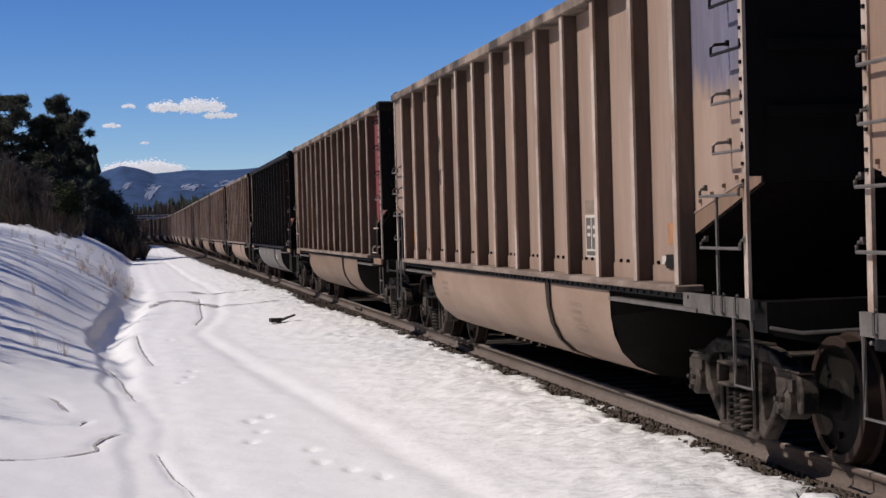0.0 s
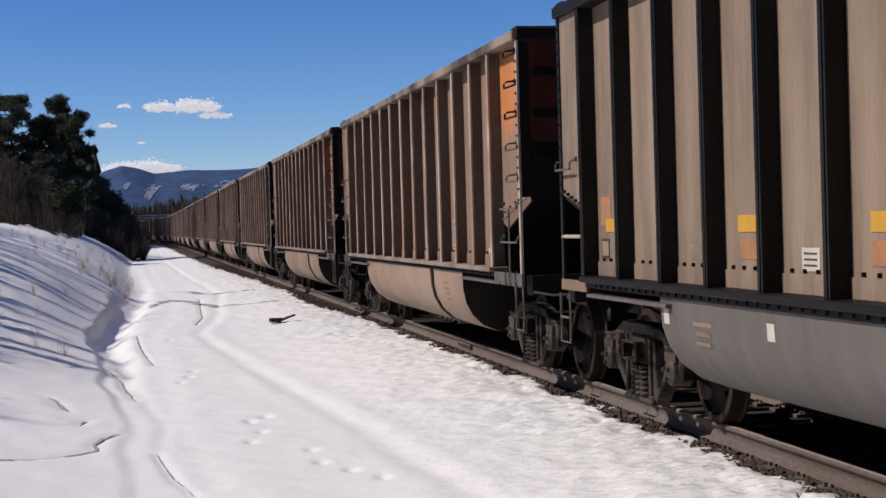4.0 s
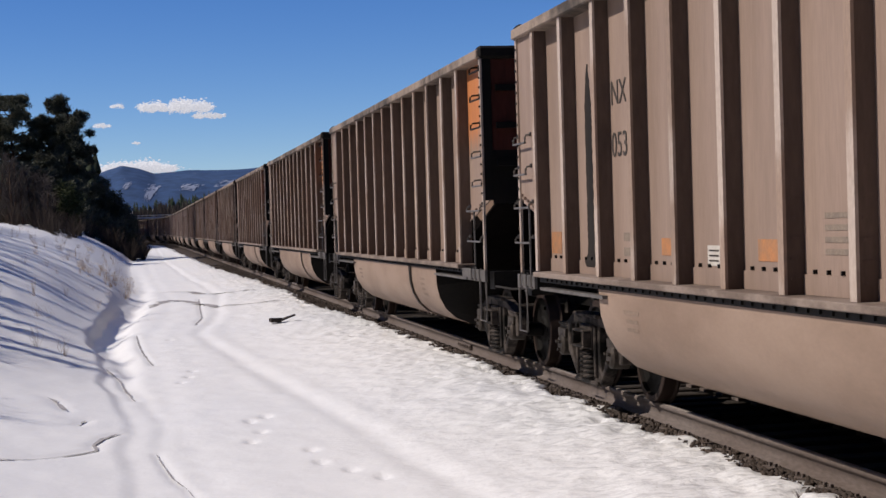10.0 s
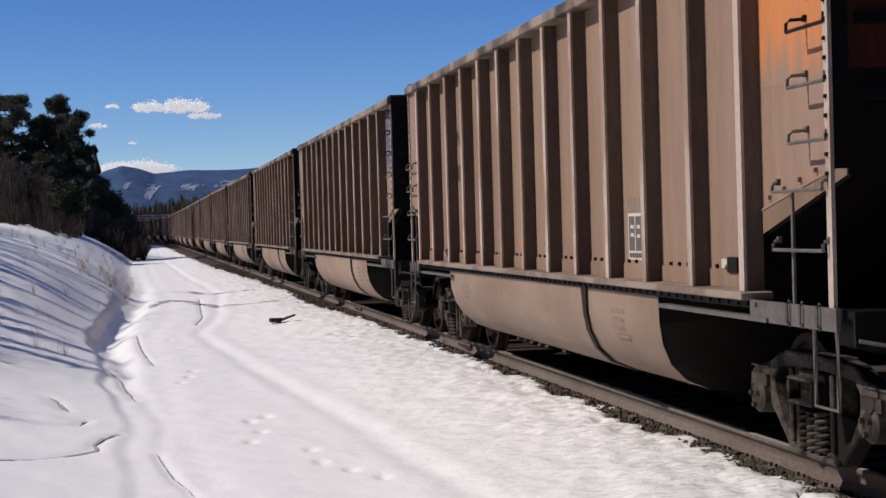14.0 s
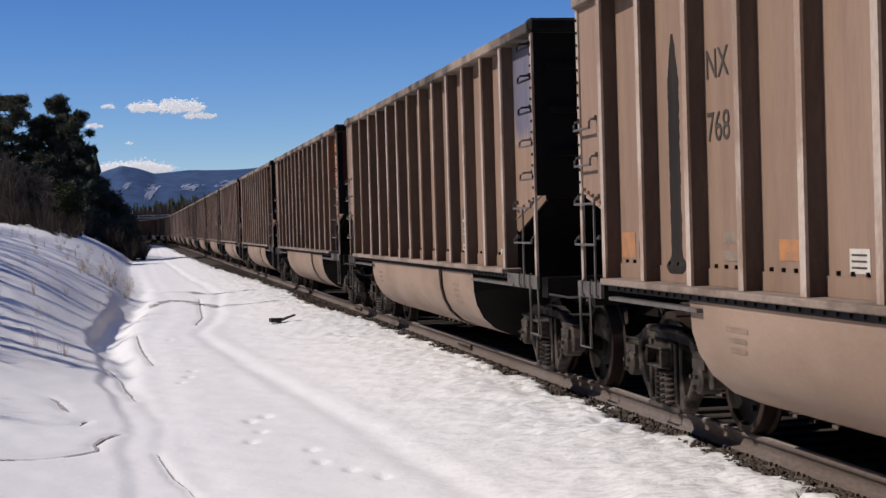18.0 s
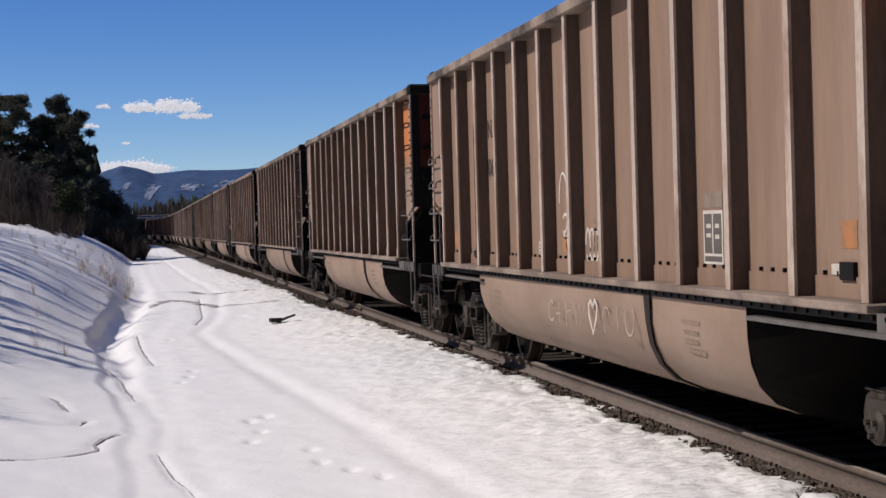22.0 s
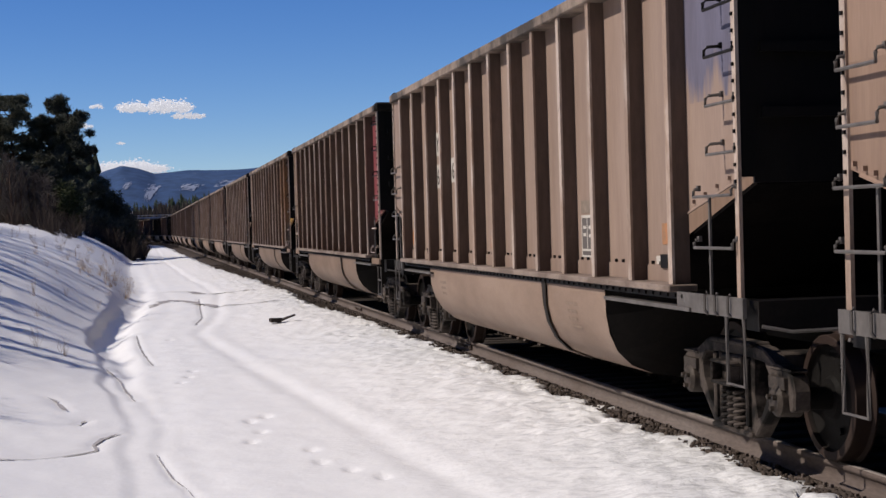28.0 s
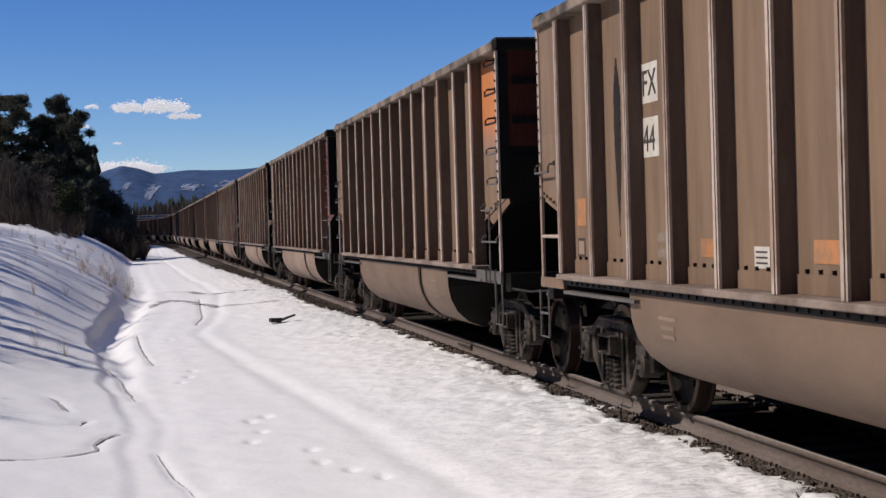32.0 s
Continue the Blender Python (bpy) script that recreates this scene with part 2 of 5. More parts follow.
def snow_surface(name, tint, bump, dirt):
    m = surface(name, tint, 0.55, 0.0, 11.0, 0.35, 0.025, bump, (1, 1, 1), dirt, 0.35)
    b = m.node_tree.nodes["Principled BSDF"]
    b.inputs["Subsurface Weight"].default_value = 0.0
    n, link = m.node_tree.nodes, m.node_tree.links.new
    n["Bump"].inputs["Distance"].default_value = 0.05
    where, rough_by_line = n.new("ShaderNodeSeparateXYZ"), n.new("ShaderNodeMapRange")      # the crust is coarser towards the line
    rough_by_line.inputs["From Min"].default_value, rough_by_line.inputs["From Max"].default_value = 1.6, 4.4
    rough_by_line.inputs["To Min"].default_value, rough_by_line.inputs["To Max"].default_value = bump, bump * 4.5
    link(n["Texture Coordinate"].outputs["Object"], where.inputs[0])
    link(where.outputs["X"], rough_by_line.inputs["Value"])
    link(rough_by_line.outputs[0], n["Bump"].inputs["Strength"])
    # coal dust and ballast grit blown over the crust, thicker towards the line
    flat, speck, near, grit, mix = n.new("ShaderNodeMapping"), n.new("ShaderNodeTexNoise"), n.new("ShaderNodeMapRange"), n.new("ShaderNodeMapRange"), n.new("ShaderNodeMix")
    flat.inputs["Scale"].default_value = (7.0, 13.0, 4.0)
    link(n["Texture Coordinate"].outputs["Object"], flat.inputs["Vector"])
    link(flat.outputs[0], speck.inputs["Vector"])
    speck.inputs["Scale"].default_value, speck.inputs["Detail"].default_value, speck.inputs["Roughness"].default_value = 1.0, 5, 0.65
    near.inputs["From Min"].default_value, near.inputs["From Max"].default_value = 1.9, 4.7
    near.inputs["To Min"].default_value, near.inputs["To Max"].default_value = 0.0, 0.85
    link(where.outputs["X"], near.inputs["Value"])
    grit.inputs["From Min"].default_value, grit.inputs["From Max"].default_value = 0.47, 0.68
    link(speck.outputs["Fac"], grit.inputs["Value"])
    link(near.outputs[0], grit.inputs["To Max"])
    mix.data_type = "RGBA"
    mix.inputs[7].default_value = (0.25, 0.242, 0.256, 1)
    link(b.inputs["Base Color"].links[0].from_socket, mix.inputs[6])
    link(grit.outputs[0], mix.inputs[0])
    link(mix.outputs[2], b.inputs["Base Color"])
    return m


SNOW = snow_surface("snow", (0.690, 0.683, 0.680), 0.10, (0.650, 0.644, 0.643))


# ---- mesh helpers ----
class Geo:
    """Vertices and faces of one part."""

    def __init__(self):
        self.v, self.f = [], []

    def add(self, v, f):
        k = len(self.v)
        self.v += [tuple(p) for p in v]
        self.f += [tuple(i + k for i in q) for q in f]
        return self

    def box(self, x0, x1, y0, y1, z0, z1, m=None):
        v = [Vector((x, y, z)) for z in (z0, z1) for y in (y0, y1) for x in (x0, x1)]
        if m:
            v = [m @ p for p in v]
        return self.add(v, [(0, 2, 3, 1), (4, 5, 7, 6), (0, 1, 5, 4), (2, 6, 7, 3), (0, 4, 6, 2), (1, 3, 7, 5)])

    def tube(self, points, r, n=6, closed=False):
        pts = [Vector(p) for p in points]
        k, rings = len(pts), []
        radii = r if isinstance(r, (list, tuple)) else [r] * k
        for i, p in enumerate(pts):
            a = pts[(i - 1) % k] if closed or i else p
            b = pts[(i + 1) % k] if closed or i < k - 1 else p
            d = (b - a).normalized()
            u = d.cross(Vector((0, 0, 1)) if abs(d.z) < 0.9 else Vector((1, 0, 0))).normalized()
            w = d.cross(u)
            rings.append([p + (u * math.cos(q) + w * math.sin(q)) * radii[i] for q in (2 * math.pi * j / n for j in range(n))])
        faces = []
        for i in range(k if closed else k - 1):
            a, b = i * n, ((i + 1) % k) * n
            faces += [(a + j, a + (j + 1) % n, b + (j + 1) % n, b + j) for j in range(n)]
        if not closed:
            faces += [tuple(range(n - 1, -1, -1)), tuple((k - 1) * n + j for j in range(n))]
        return self.add([p for ring in rings for p in ring], faces)

    def turned(self, profile, n=24, axis="X", at=(0, 0, 0)):
        """A profile of (along, radius) turned round an axis."""
        v, f, k = [], [], len(profile)
        for j in range(n):
            a = 2 * math.pi * j / n
            for s, r in profile:
                c, d = r * math.cos(a), r * math.sin(a)
                p = (s, c, d) if axis == "X" else (c, s, d) if axis == "Y" else (c, d, s)
                v.append(Vector(p) + Vector(at))
        for j in range(n):
            o, q = j * k, ((j + 1) % n) * k
            f += [(o + i, q + i, q + i + 1, o + i + 1) for i in range(k - 1)]
        f += [tuple(j * k for j in range(n)), tuple(j * k + k - 1 for j in range(n - 1, -1, -1))]
        return self.add(v, f)

    def plate(self, loops, x0, x1):
        """An outline in (y, z), with holes, given thickness from x0 to x1."""
        from mathutils.geometry import tessellate_polygon
        tri = tessellate_polygon([[Vector((y, z, 0)) for y, z in lp] for lp in loops])
        flat = [p for lp in loops for p in lp]
        n = len(flat)
        v = [(x0, y, z) for y, z in flat] + [(x1, y, z) for y, z in flat]
        f = [tuple(t) for t in tri] + [tuple(i + n for i in reversed(t)) for t in tri]
        o = 0
        for lp in loops:
            k = len(lp)
            f += [(o + i, o + (i + 1) % k, n + o + (i + 1) % k, n + o + i) for i in range(k)]
            o += k
        return self.add(v, f)

    def mesh(self, name, material, bevel=0.0, smooth=False):
        me = bpy.data.meshes.new(name)
        me.from_pydata([tuple(p) for p in self.v], [], self.f)
        bm = bmesh.new()
        bm.from_mesh(me)
        bmesh.ops.recalc_face_normals(bm, faces=bm.faces)
        if bevel:
            sharp = [e for e in bm.edges if len(e.link_faces) == 2 and e.calc_face_angle(0) > 0.6]
            bmesh.ops.bevel(bm, geom=sharp, offset=bevel, segments=1, affect="EDGES")
        bm.to_mesh(me)
        bm.free()
        if smooth:
            me.polygons.foreach_set("use_smooth", [True] * len(me.polygons))
            me.set_sharp_from_angle(angle=radians(40))
        me.materials.append(material)
        return me


def part(name, geo, material, parent, label="", bevel=0.0, smooth=False, at=None):
    """One mesh under a thing or part; its material sits on the object, so that copies may be painted."""
    me = geo if isinstance(geo, bpy.types.Mesh) else geo.mesh(name, material, bevel, smooth)
    ob = new(name, me)
    ob.parent = parent
    ob.material_slots[0].link = "OBJECT"
    ob.material_slots[0].material = material
    if at:
        ob.matrix_basis = at
    return tagged(ob, label) if label else ob


def raw(name, v, f, material, smooth=False):
    """A large mesh from arrays of vertices and of faces with equal corners."""
    v, f = np.asarray(v, dtype=np.float32), np.asarray(f, dtype=np.int32)
    me = bpy.data.meshes.new(name)
    me.vertices.add(len(v))
    me.vertices.foreach_set("co", v.ravel())
    me.loops.add(f.size)
    me.loops.foreach_set("vertex_index", f.ravel())
    me.polygons.add(len(f))
    me.polygons.foreach_set("loop_start", np.arange(len(f), dtype=np.int32) * f.shape[1])
    if smooth:
        me.polygons.foreach_set("use_smooth", np.ones(len(f), dtype=bool))
    me.update(calc_edges=True)
    me.validate()
    me.materials.append(material)
    return me


# ---- the train ----
HALF = 1.60                       # outer face of the side posts
SHEET = 1.45                      # face of the side sheets
POST_Y = [-5.94, -4.92] + [3.37 - 1.0285 * k for k in range(7, -1, -1)] + [4.40, 5.51, 6.58]
END_Y = 7.33
CHORD = 3.73
LEDGE = 1.26
TUB = [(1.575, 1.165), (1.56, 0.92), (1.51, 0.74), (1.405, 0.56), (1.235, 0.41), (1.00, 0.31), (0.70, 0.255), (0.35, 0.24)]


def tub_end(z, s):
    """Where a tub ends: upright at the far end, curving under at the other."""
    return 4.33 if s > 0 else 4.23 - (0.0 if z > 1.05 else 0.74 * (1.05 - z) ** 1.7)


def seam_y(z):
    return -2.01 + 0.58 * max(0.0, 1.0 - z) ** 1.5


def helix(geo, x, y, z0, z1, radius, wire, turns, n=10):
    geo.tube([(x + radius * math.cos(a), y + radius * math.sin(a), z0 + (z1 - z0) * a / (2 * math.pi * turns))
              for a in (2 * math.pi * i / n for i in range(turns * n + 1))], wire, 5)


def wheelset_mesh():
    g = Geo()
    rim = [(0.70, 0.0), (0.70, 0.13), (0.712, 0.30), (0.705, 0.385), (0.685, 0.40), (0.685, 0.482), (0.70, 0.485), (0.718, 0.458), (0.832, 0.452), (0.838, 0.445),
           (0.838, 0.385), (0.80, 0.375), (0.775, 0.30), (0.80, 0.16), (0.83, 0.14), (0.83, 0.0)]
    for s in (1, -1):
        g.turned([(s * a, r) for a, r in rim], 36)
    g.turned([(-1.1, 0.075), (-0.72, 0.09), (0.72, 0.09), (1.1, 0.075)], 12)
    for s in (1, -1):
        for k in range(3):
            a = 2 * math.pi * k / 3
            g.box(s * 0.80 - 0.012, s * 0.80 + 0.012, -0.02, 0.02, 0.24, 0.28, Matrix.Rotation(a, 4, "X"))
    return g.mesh("wheelset", PAINT["wheel"], 0, True)


def frame_mesh(lite=False):
    half = [(0.00, 0.83), (0.30, 0.83), (0.58, 0.80), (0.78, 0.715), (0.98, 0.69), (1.09, 0.64), (1.13, 0.54), (1.12, 0.40), (1.04, 0.385), (1.02, 0.50), (0.76, 0.50),
            (0.745, 0.40), (0.66, 0.345), (0.50, 0.21), (0.42, 0.135), (0.0, 0.125)]
    outline = half + [(-y, z) for y, z in reversed(half[1:-1])]
    holes = []
    if not lite:
        win = [(0.40, 0.715), (0.60, 0.70), (0.70, 0.60), (0.66, 0.48), (0.53, 0.31), (0.44, 0.27), (0.385, 0.45)]
        holes = [win, [(-y, z) for y, z in win], [(-0.27, 0.19), (0.27, 0.19), (0.27, 0.72), (-0.27, 0.72)]]
    g = Geo().plate([outline] + holes, -0.065, 0.065)
    if not lite:
        g.box(-0.10, 0.07, -0.42, 0.42, 0.795, 0.835)            # top flange
        g.box(-0.10, 0.07, -0.40, 0.40, 0.122, 0.165)            # spring seat
        for s in (1, -1):
            g.box(-0.078, 0.065, s * 0.92 - 0.17, s * 0.92 + 0.17, 0.665, 0.69)
            g.box(-0.10, -0.05, s * 0.325 - 0.022, s * 0.325 + 0.022, 0.20, 0.72)   # column guides
    return g.mesh("side_frame", PAINT["cast"], 0.012)


WHEELSET, FRAME, FRAME_LITE = wheelset_mesh(), frame_mesh(), frame_mesh(True)


def spring_mesh():
    g = Geo()
    helix(g, 0.0, 0.0, 0.17, 0.46, 0.050, 0.016, 6)
    return g.mesh("spring", PAINT["cast"], 0, True)


def cap_mesh():
    g = Geo().turned([(-0.085, 0.0), (-0.085, 0.085), (-0.06, 0.115), (0.10, 0.125), (0.10, 0.0)], 18)
    for k in range(3):
        a = 2 * math.pi * k / 3 + 0.5
        g.turned([(-0.115, 0.0), (-0.115, 0.02), (-0.08, 0.02)], 6, at=(0, 0.055 * math.cos(a), 0.055 * math.sin(a)))
    g.box(-0.06, 0.12, -0.14, 0.14, 0.085, 0.17)
    return g.mesh("bearing_cap", PAINT["cap"], 0, True)


SPRINGS, CAP = spring_mesh(), cap_mesh()


def add_truck(car, y, lite=False):
    bolster = Geo().box(-1.22, 1.22, -0.20, 0.20, 0.47, 0.72).box(-0.35, 0.35, -0.32, 0.32, 0.60, 0.80)
    if not lite:
        for y0, y1, z0, z1 in ((-0.20, 0.20, 0.65, 0.675), (-0.20, 0.20, 0.49, 0.515), (-0.20, -0.17, 0.515, 0.65), (0.17, 0.20, 0.515, 0.65)):
            bolster.box(-1.31, -1.22, y0, y1, z0, z1)
    truck = part("truck", bolster, PAINT["cast"], car, "three-piece freight truck in dusty cast steel", bevel=0.01, at=pose(0, y, 0))
    for s in (-1, 1):
        part("side_frame", FRAME_LITE if lite else FRAME, PAINT["cast"], truck, at=pose(s * 1.13, 0, 0, 0, 0, 0 if s < 0 else 180))
    for dy in (-0.889, 0.889):
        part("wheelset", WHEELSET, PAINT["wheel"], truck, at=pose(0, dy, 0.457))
    if lite:
        return truck
    for x, dy in ((0, -0.125), (0, 0), (0, 0.125), (0.11, -0.065), (0.11, 0.065)):
        part("spring", SPRINGS, PAINT["cast"], truck, at=pose(-1.19 + x, dy, 0))
    for dy in (-0.889, 0.889):
        part("bearing_cap", CAP, PAINT["cap"], truck, "round roller bearing cap with bolts", at=pose(-1.165, dy, 0.457))
    beam = Geo()
    for s in (-1, 1):
        beam.box(-0.95, 0.95, s * 0.42 - 0.05, s * 0.42 + 0.05, 0.34, 0.42)
        beam.box(-0.86, -0.70, s * 0.42 - s * 0.06, s * 0.42 + s * 0.03, 0.30, 0.52)
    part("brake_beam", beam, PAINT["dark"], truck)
    return truck


def grab(y0, y1, z, drop=0.085, x=-SHEET, out=0.115):
    g = Geo().tube([(x, y0, z + drop), (x - out * 0.8, y0, z + drop * 0.9), (x - out, y0, z + drop * 0.6), (x - out, y0, z), (x - out, y1, z), (x - out, y1, z + drop * 0.6),
                    (x - out * 0.8, y1, z + drop * 0.9), (x, y1, z + drop)], 0.0125)
    for y in (y0, y1):
        g.box(x - 0.022, x + 0.004, y - 0.016, y + 0.016, z + drop - 0.018, z + drop + 0.024)
    return g


def hopper_car(kind):
    """One coal gondola car with twin tubs; kind: 'bolted', 'welded' (a ladder of other make) or 'far' (fewer pieces)."""
    car = new("hopper_car")
    lite, welded = kind == "far", kind == "welded"
    P = PAINT
    tan = P["tan"]
    # side sheets between the posts
    if lite:
        part("side_panel", Geo().box(-SHEET, -SHEET + 0.02, POST_Y[0], POST_Y[-1], LEDGE, CHORD), tan, car)
        g = Geo()
        for y in POST_Y:
            g.box(-HALF, -SHEET, y - 0.045, y + 0.045, LEDGE, CHORD)
        part("side_post", g, tan, car)
    else:
        panels = {}
        for k in range(12):
            half = round((POST_Y[k + 1] - POST_Y[k]) / 2 - 0.034, 3)
            if half not in panels:
                panels[half] = Geo().box(-SHEET, -SHEET + 0.02, -half, half, LEDGE + 0.13, CHORD).box(-SHEET - 0.012, -SHEET + 0.02, -half, half, LEDGE, LEDGE + 0.13).mesh("side_panel", tan)
            part("side_panel", panels[half], tan, car, at=pose(0, (POST_Y[k] + POST_Y[k + 1]) / 2, 0))
        flange = Geo()
        for y0, y1 in ((-0.046, -0.022), (0.0, 0.046)) if welded else ((-0.046, 0.046),):
            flange.box(-HALF, -HALF + 0.022, y0, y1, LEDGE, CHORD)
        flange = flange.mesh("post_flange", tan)
        bm_post = Geo().box(-HALF + 0.022, -SHEET, -0.036, 0.036, LEDGE, CHORD)
        for k in range(5):
            bm_post.box(-HALF + 0.05, -SHEET - 0.03, -0.042, -0.036, 1.35 + 0.13 * k, 1.37 + 0.13 * k)
        post = bm_post.mesh("side_post", tan)
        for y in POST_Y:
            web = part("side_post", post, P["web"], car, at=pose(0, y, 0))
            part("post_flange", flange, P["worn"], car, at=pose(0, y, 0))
        bolts = Geo()
        for k in range(12):
            y0 = POST_Y[k] + 0.22
            for j in range(4):
                y = y0 + 0.20 * j
                bolts.box(-SHEET - 0.024, -SHEET, y - 0.009, y + 0.009, LEDGE + 0.135, LEDGE + 0.163)
        tagged(part("panel_bolts", bolts, P["dark"], car), kind="stuff")
    # end bays, cut along the slope sheet
    for s in (-1, 1):
        y_in, y_out = (POST_Y[-1] + 0.036 if s > 0 else POST_Y[0] - 0.036), s * (END_Y - 0.02)
        cut = 2.64
        z_in, z_out = (1.86, 2.03) if s > 0 else (1.81, 2.09)
        face = -1.568 if s > 0 else -SHEET        # the far end's sheet lies flush with its posts
        part("end_panel", Geo().plate([[(y_in, cut), (y_out, cut), (y_out, CHORD), (y_in, CHORD)]], face, face + 0.02), tan, car)
        part("lower_end_panel", Geo().plate([[(y_in, z_in), (y_out, z_out), (y_out, cut), (y_in, cut)]], face, face + 0.02), tan, car)
        y_l, z_l = y_out - s * 0.16, z_out - (z_out - z_in) * 0.16 / abs(y_out - y_in)
        lip = Geo().add([(face - 0.014, y_in, z_in), (face - 0.014, y_l, z_l), (face, y_l, z_l + 0.012), (face, y_in, z_in + 0.012),
                         (face - 0.014, y_in, z_in - 0.012), (face - 0.014, y_l, z_l - 0.012), (face, y_l, z_l - 0.012), (face, y_in, z_in - 0.012)],
                        [(0, 1, 2, 3), (7, 6, 5, 4), (0, 4, 5, 1), (2, 6, 7, 3), (0, 3, 7, 4), (1, 5, 6, 2)])
        if not lite:
            for j in range(5):
                f = (j + 0.6) / 5.4
                y, z = y_in + (y_out - y_in) * f, z_in + (z_out - z_in) * f
                lip.box(face - 0.028, face, y - 0.011, y + 0.011, z + 0.035, z + 0.065)
        part("slope_lip", lip, tan, car)
        # corner stile with its row of bolts
        stile = Geo().box(-1.585, -1.560, min(s * 7.28, s * 7.35), max(s * 7.28, s * 7.35), 1.2, CHORD)
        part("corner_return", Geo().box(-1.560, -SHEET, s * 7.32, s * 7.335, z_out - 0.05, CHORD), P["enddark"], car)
        part("corner_post", stile, tan, car, "pale bolted corner angle")
        if not lite:
            b = Geo()
            for j in range(16):
                z = 2.0 + 0.115 * j
                b.box(-1.60, -1.585, s * 7.30, s * 7.322, z, z + 0.024)
            tagged(part("corner_bolts", b, P["dark"], car), kind="stuff")
        # end wall, its ribs, the cap along its top
        y = s * 7.30
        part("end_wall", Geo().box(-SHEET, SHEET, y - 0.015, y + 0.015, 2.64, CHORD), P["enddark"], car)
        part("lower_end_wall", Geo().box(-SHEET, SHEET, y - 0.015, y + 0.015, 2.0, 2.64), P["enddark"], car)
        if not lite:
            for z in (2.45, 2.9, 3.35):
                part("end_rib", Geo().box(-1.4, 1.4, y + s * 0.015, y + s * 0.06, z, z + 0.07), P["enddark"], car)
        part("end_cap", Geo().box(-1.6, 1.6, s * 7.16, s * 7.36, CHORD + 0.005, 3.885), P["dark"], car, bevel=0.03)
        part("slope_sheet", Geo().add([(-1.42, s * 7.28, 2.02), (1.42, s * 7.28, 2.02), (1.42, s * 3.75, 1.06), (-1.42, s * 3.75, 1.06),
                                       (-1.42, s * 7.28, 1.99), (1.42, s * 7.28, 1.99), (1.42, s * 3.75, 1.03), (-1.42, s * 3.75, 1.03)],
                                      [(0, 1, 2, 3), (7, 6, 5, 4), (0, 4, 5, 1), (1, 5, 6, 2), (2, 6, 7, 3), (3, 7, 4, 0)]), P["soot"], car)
        part("end_sill", Geo().box(-1.5, 1.5, s * 7.22, s * 7.45, 0.98, 1.19), P["dark"], car)
        inner, outer = (6.45, 7.31) if welded else ((POST_Y[-1] + 0.1 if s > 0 else -POST_Y[0] + 0.15), 7.42)
        plate = Geo().box(-1.605, -1.575, s * inner, s * outer, 1.11 if welded else 1.07, 1.21)
        if not lite and not welded:
            for yy in (6.75, 6.95, 7.2):
                plate.tube([(-1.605, s * yy, 1.23), (-1.63, s * yy, 1.20), (-1.63, s * yy, 1.10), (-1.605, s * yy, 1.07)], 0.012, 5)
        part("corner_plate", plate, P["gunmetal"] if not welded else P["tan_warm"], car)
        if not lite:
            y_rail = 6.93 if s > 0 else -6.76
            if s < 0 or not welded:
                part("inner_rail", Geo().box(-1.583, -1.567, y_rail - 0.014, y_rail + 0.014, 1.21, 1.93), P["gunmetal"], car)
            rung = Geo()
            y0, y1 = s * 7.08, s * 7.40
            rung.tube([(-1.59, y0, 1.07), (-1.59, y0, 0.60), (-1.59, y1, 0.60), (-1.59, y1, 1.07)], 0.0145)
            if welded:
                rung.tube([(-1.59, y0, 0.84), (-1.59, y1, 0.84)], 0.013)
            part("stirrup_step", rung, P["gunmetal"], car)
            part("coupler", Geo().box(-0.09, 0.09, s * 7.4, s * 7.92, 0.78, 0.94).box(-0.17, 0.17, s * 7.86, s * 8.20, 0.74, 0.98), P["cast"], car, bevel=0.03)
            part("air_hose", Geo().tube([(-0.3, s * 7.5, 0.85), (-0.32, s * 7.75, 0.62), (-0.25, s * 7.95, 0.48), (-0.1, s * 8.08, 0.52)], 0.022), P["dark"], car)
            part("uncoupling_lever", Geo().tube([(-1.5, s * 7.5, 1.02), (-1.3, s * 7.55, 0.98), (-0.3, s * 7.6, 1.0)], 0.014), P["gunmetal"], car)
    if not lite:
        heights = {-1: (3.60, 3.26, 2.92, 2.57, 2.22), 1: (2.60, 2.27)} if not welded else {-1: (3.52, 3.08, 2.64, 2.22), 1: (2.26,)}
        for s in (-1, 1):
            for z in heights[s]:
                part("grab_iron", grab(s * (6.80 if s > 0 else 6.75), s * 7.30, z, 0.085, -1.568 if s > 0 else -SHEET, 0.07 if s > 0 else 0.135), P["dark"] if z > 2.6 and s < 0 else P["gunmetal"], car)
            if not welded:
                for z in (1.92, 1.55):
                    a = (6.76, 7.40) if s > 0 else (6.55, 7.30)
                    part("grab_iron", grab(s * a[0], s * a[1], z, 0.06, -1.57, 0.05), P["gunmetal"], car)
            elif s > 0:
                part("ladder_rung", Geo().tube([(-1.572, 6.58, 1.62), (-1.572, 7.33, 1.62)], 0.018, 8), P["worn"], car)
                part("brake_chain", Geo().tube([(-1.35, 6.72, 1.60), (-1.36, 6.76, 1.50), (-1.34, 6.73, 1.42), (-1.36, 6.77, 1.33), (-1.35, 6.72, 1.24)], 0.03, 6), P["cap"], car)
            else:
                part("ladder_rung", Geo().tube([(-1.59, -6.54, 1.73), (-1.59, -7.05, 1.73)], 0.014, 6), P["worn"], car)
                part("grab_iron", grab(-6.51, -7.02, 1.31, 0.10, -1.57, 0.05), P["worn"], car)
    # sills, chords and the tubs
    part("side_sill", Geo().box(-1.665, -1.43, -6.08, 6.50, 1.205, LEDGE - 0.002), P["sill"], car, bevel=0.008)
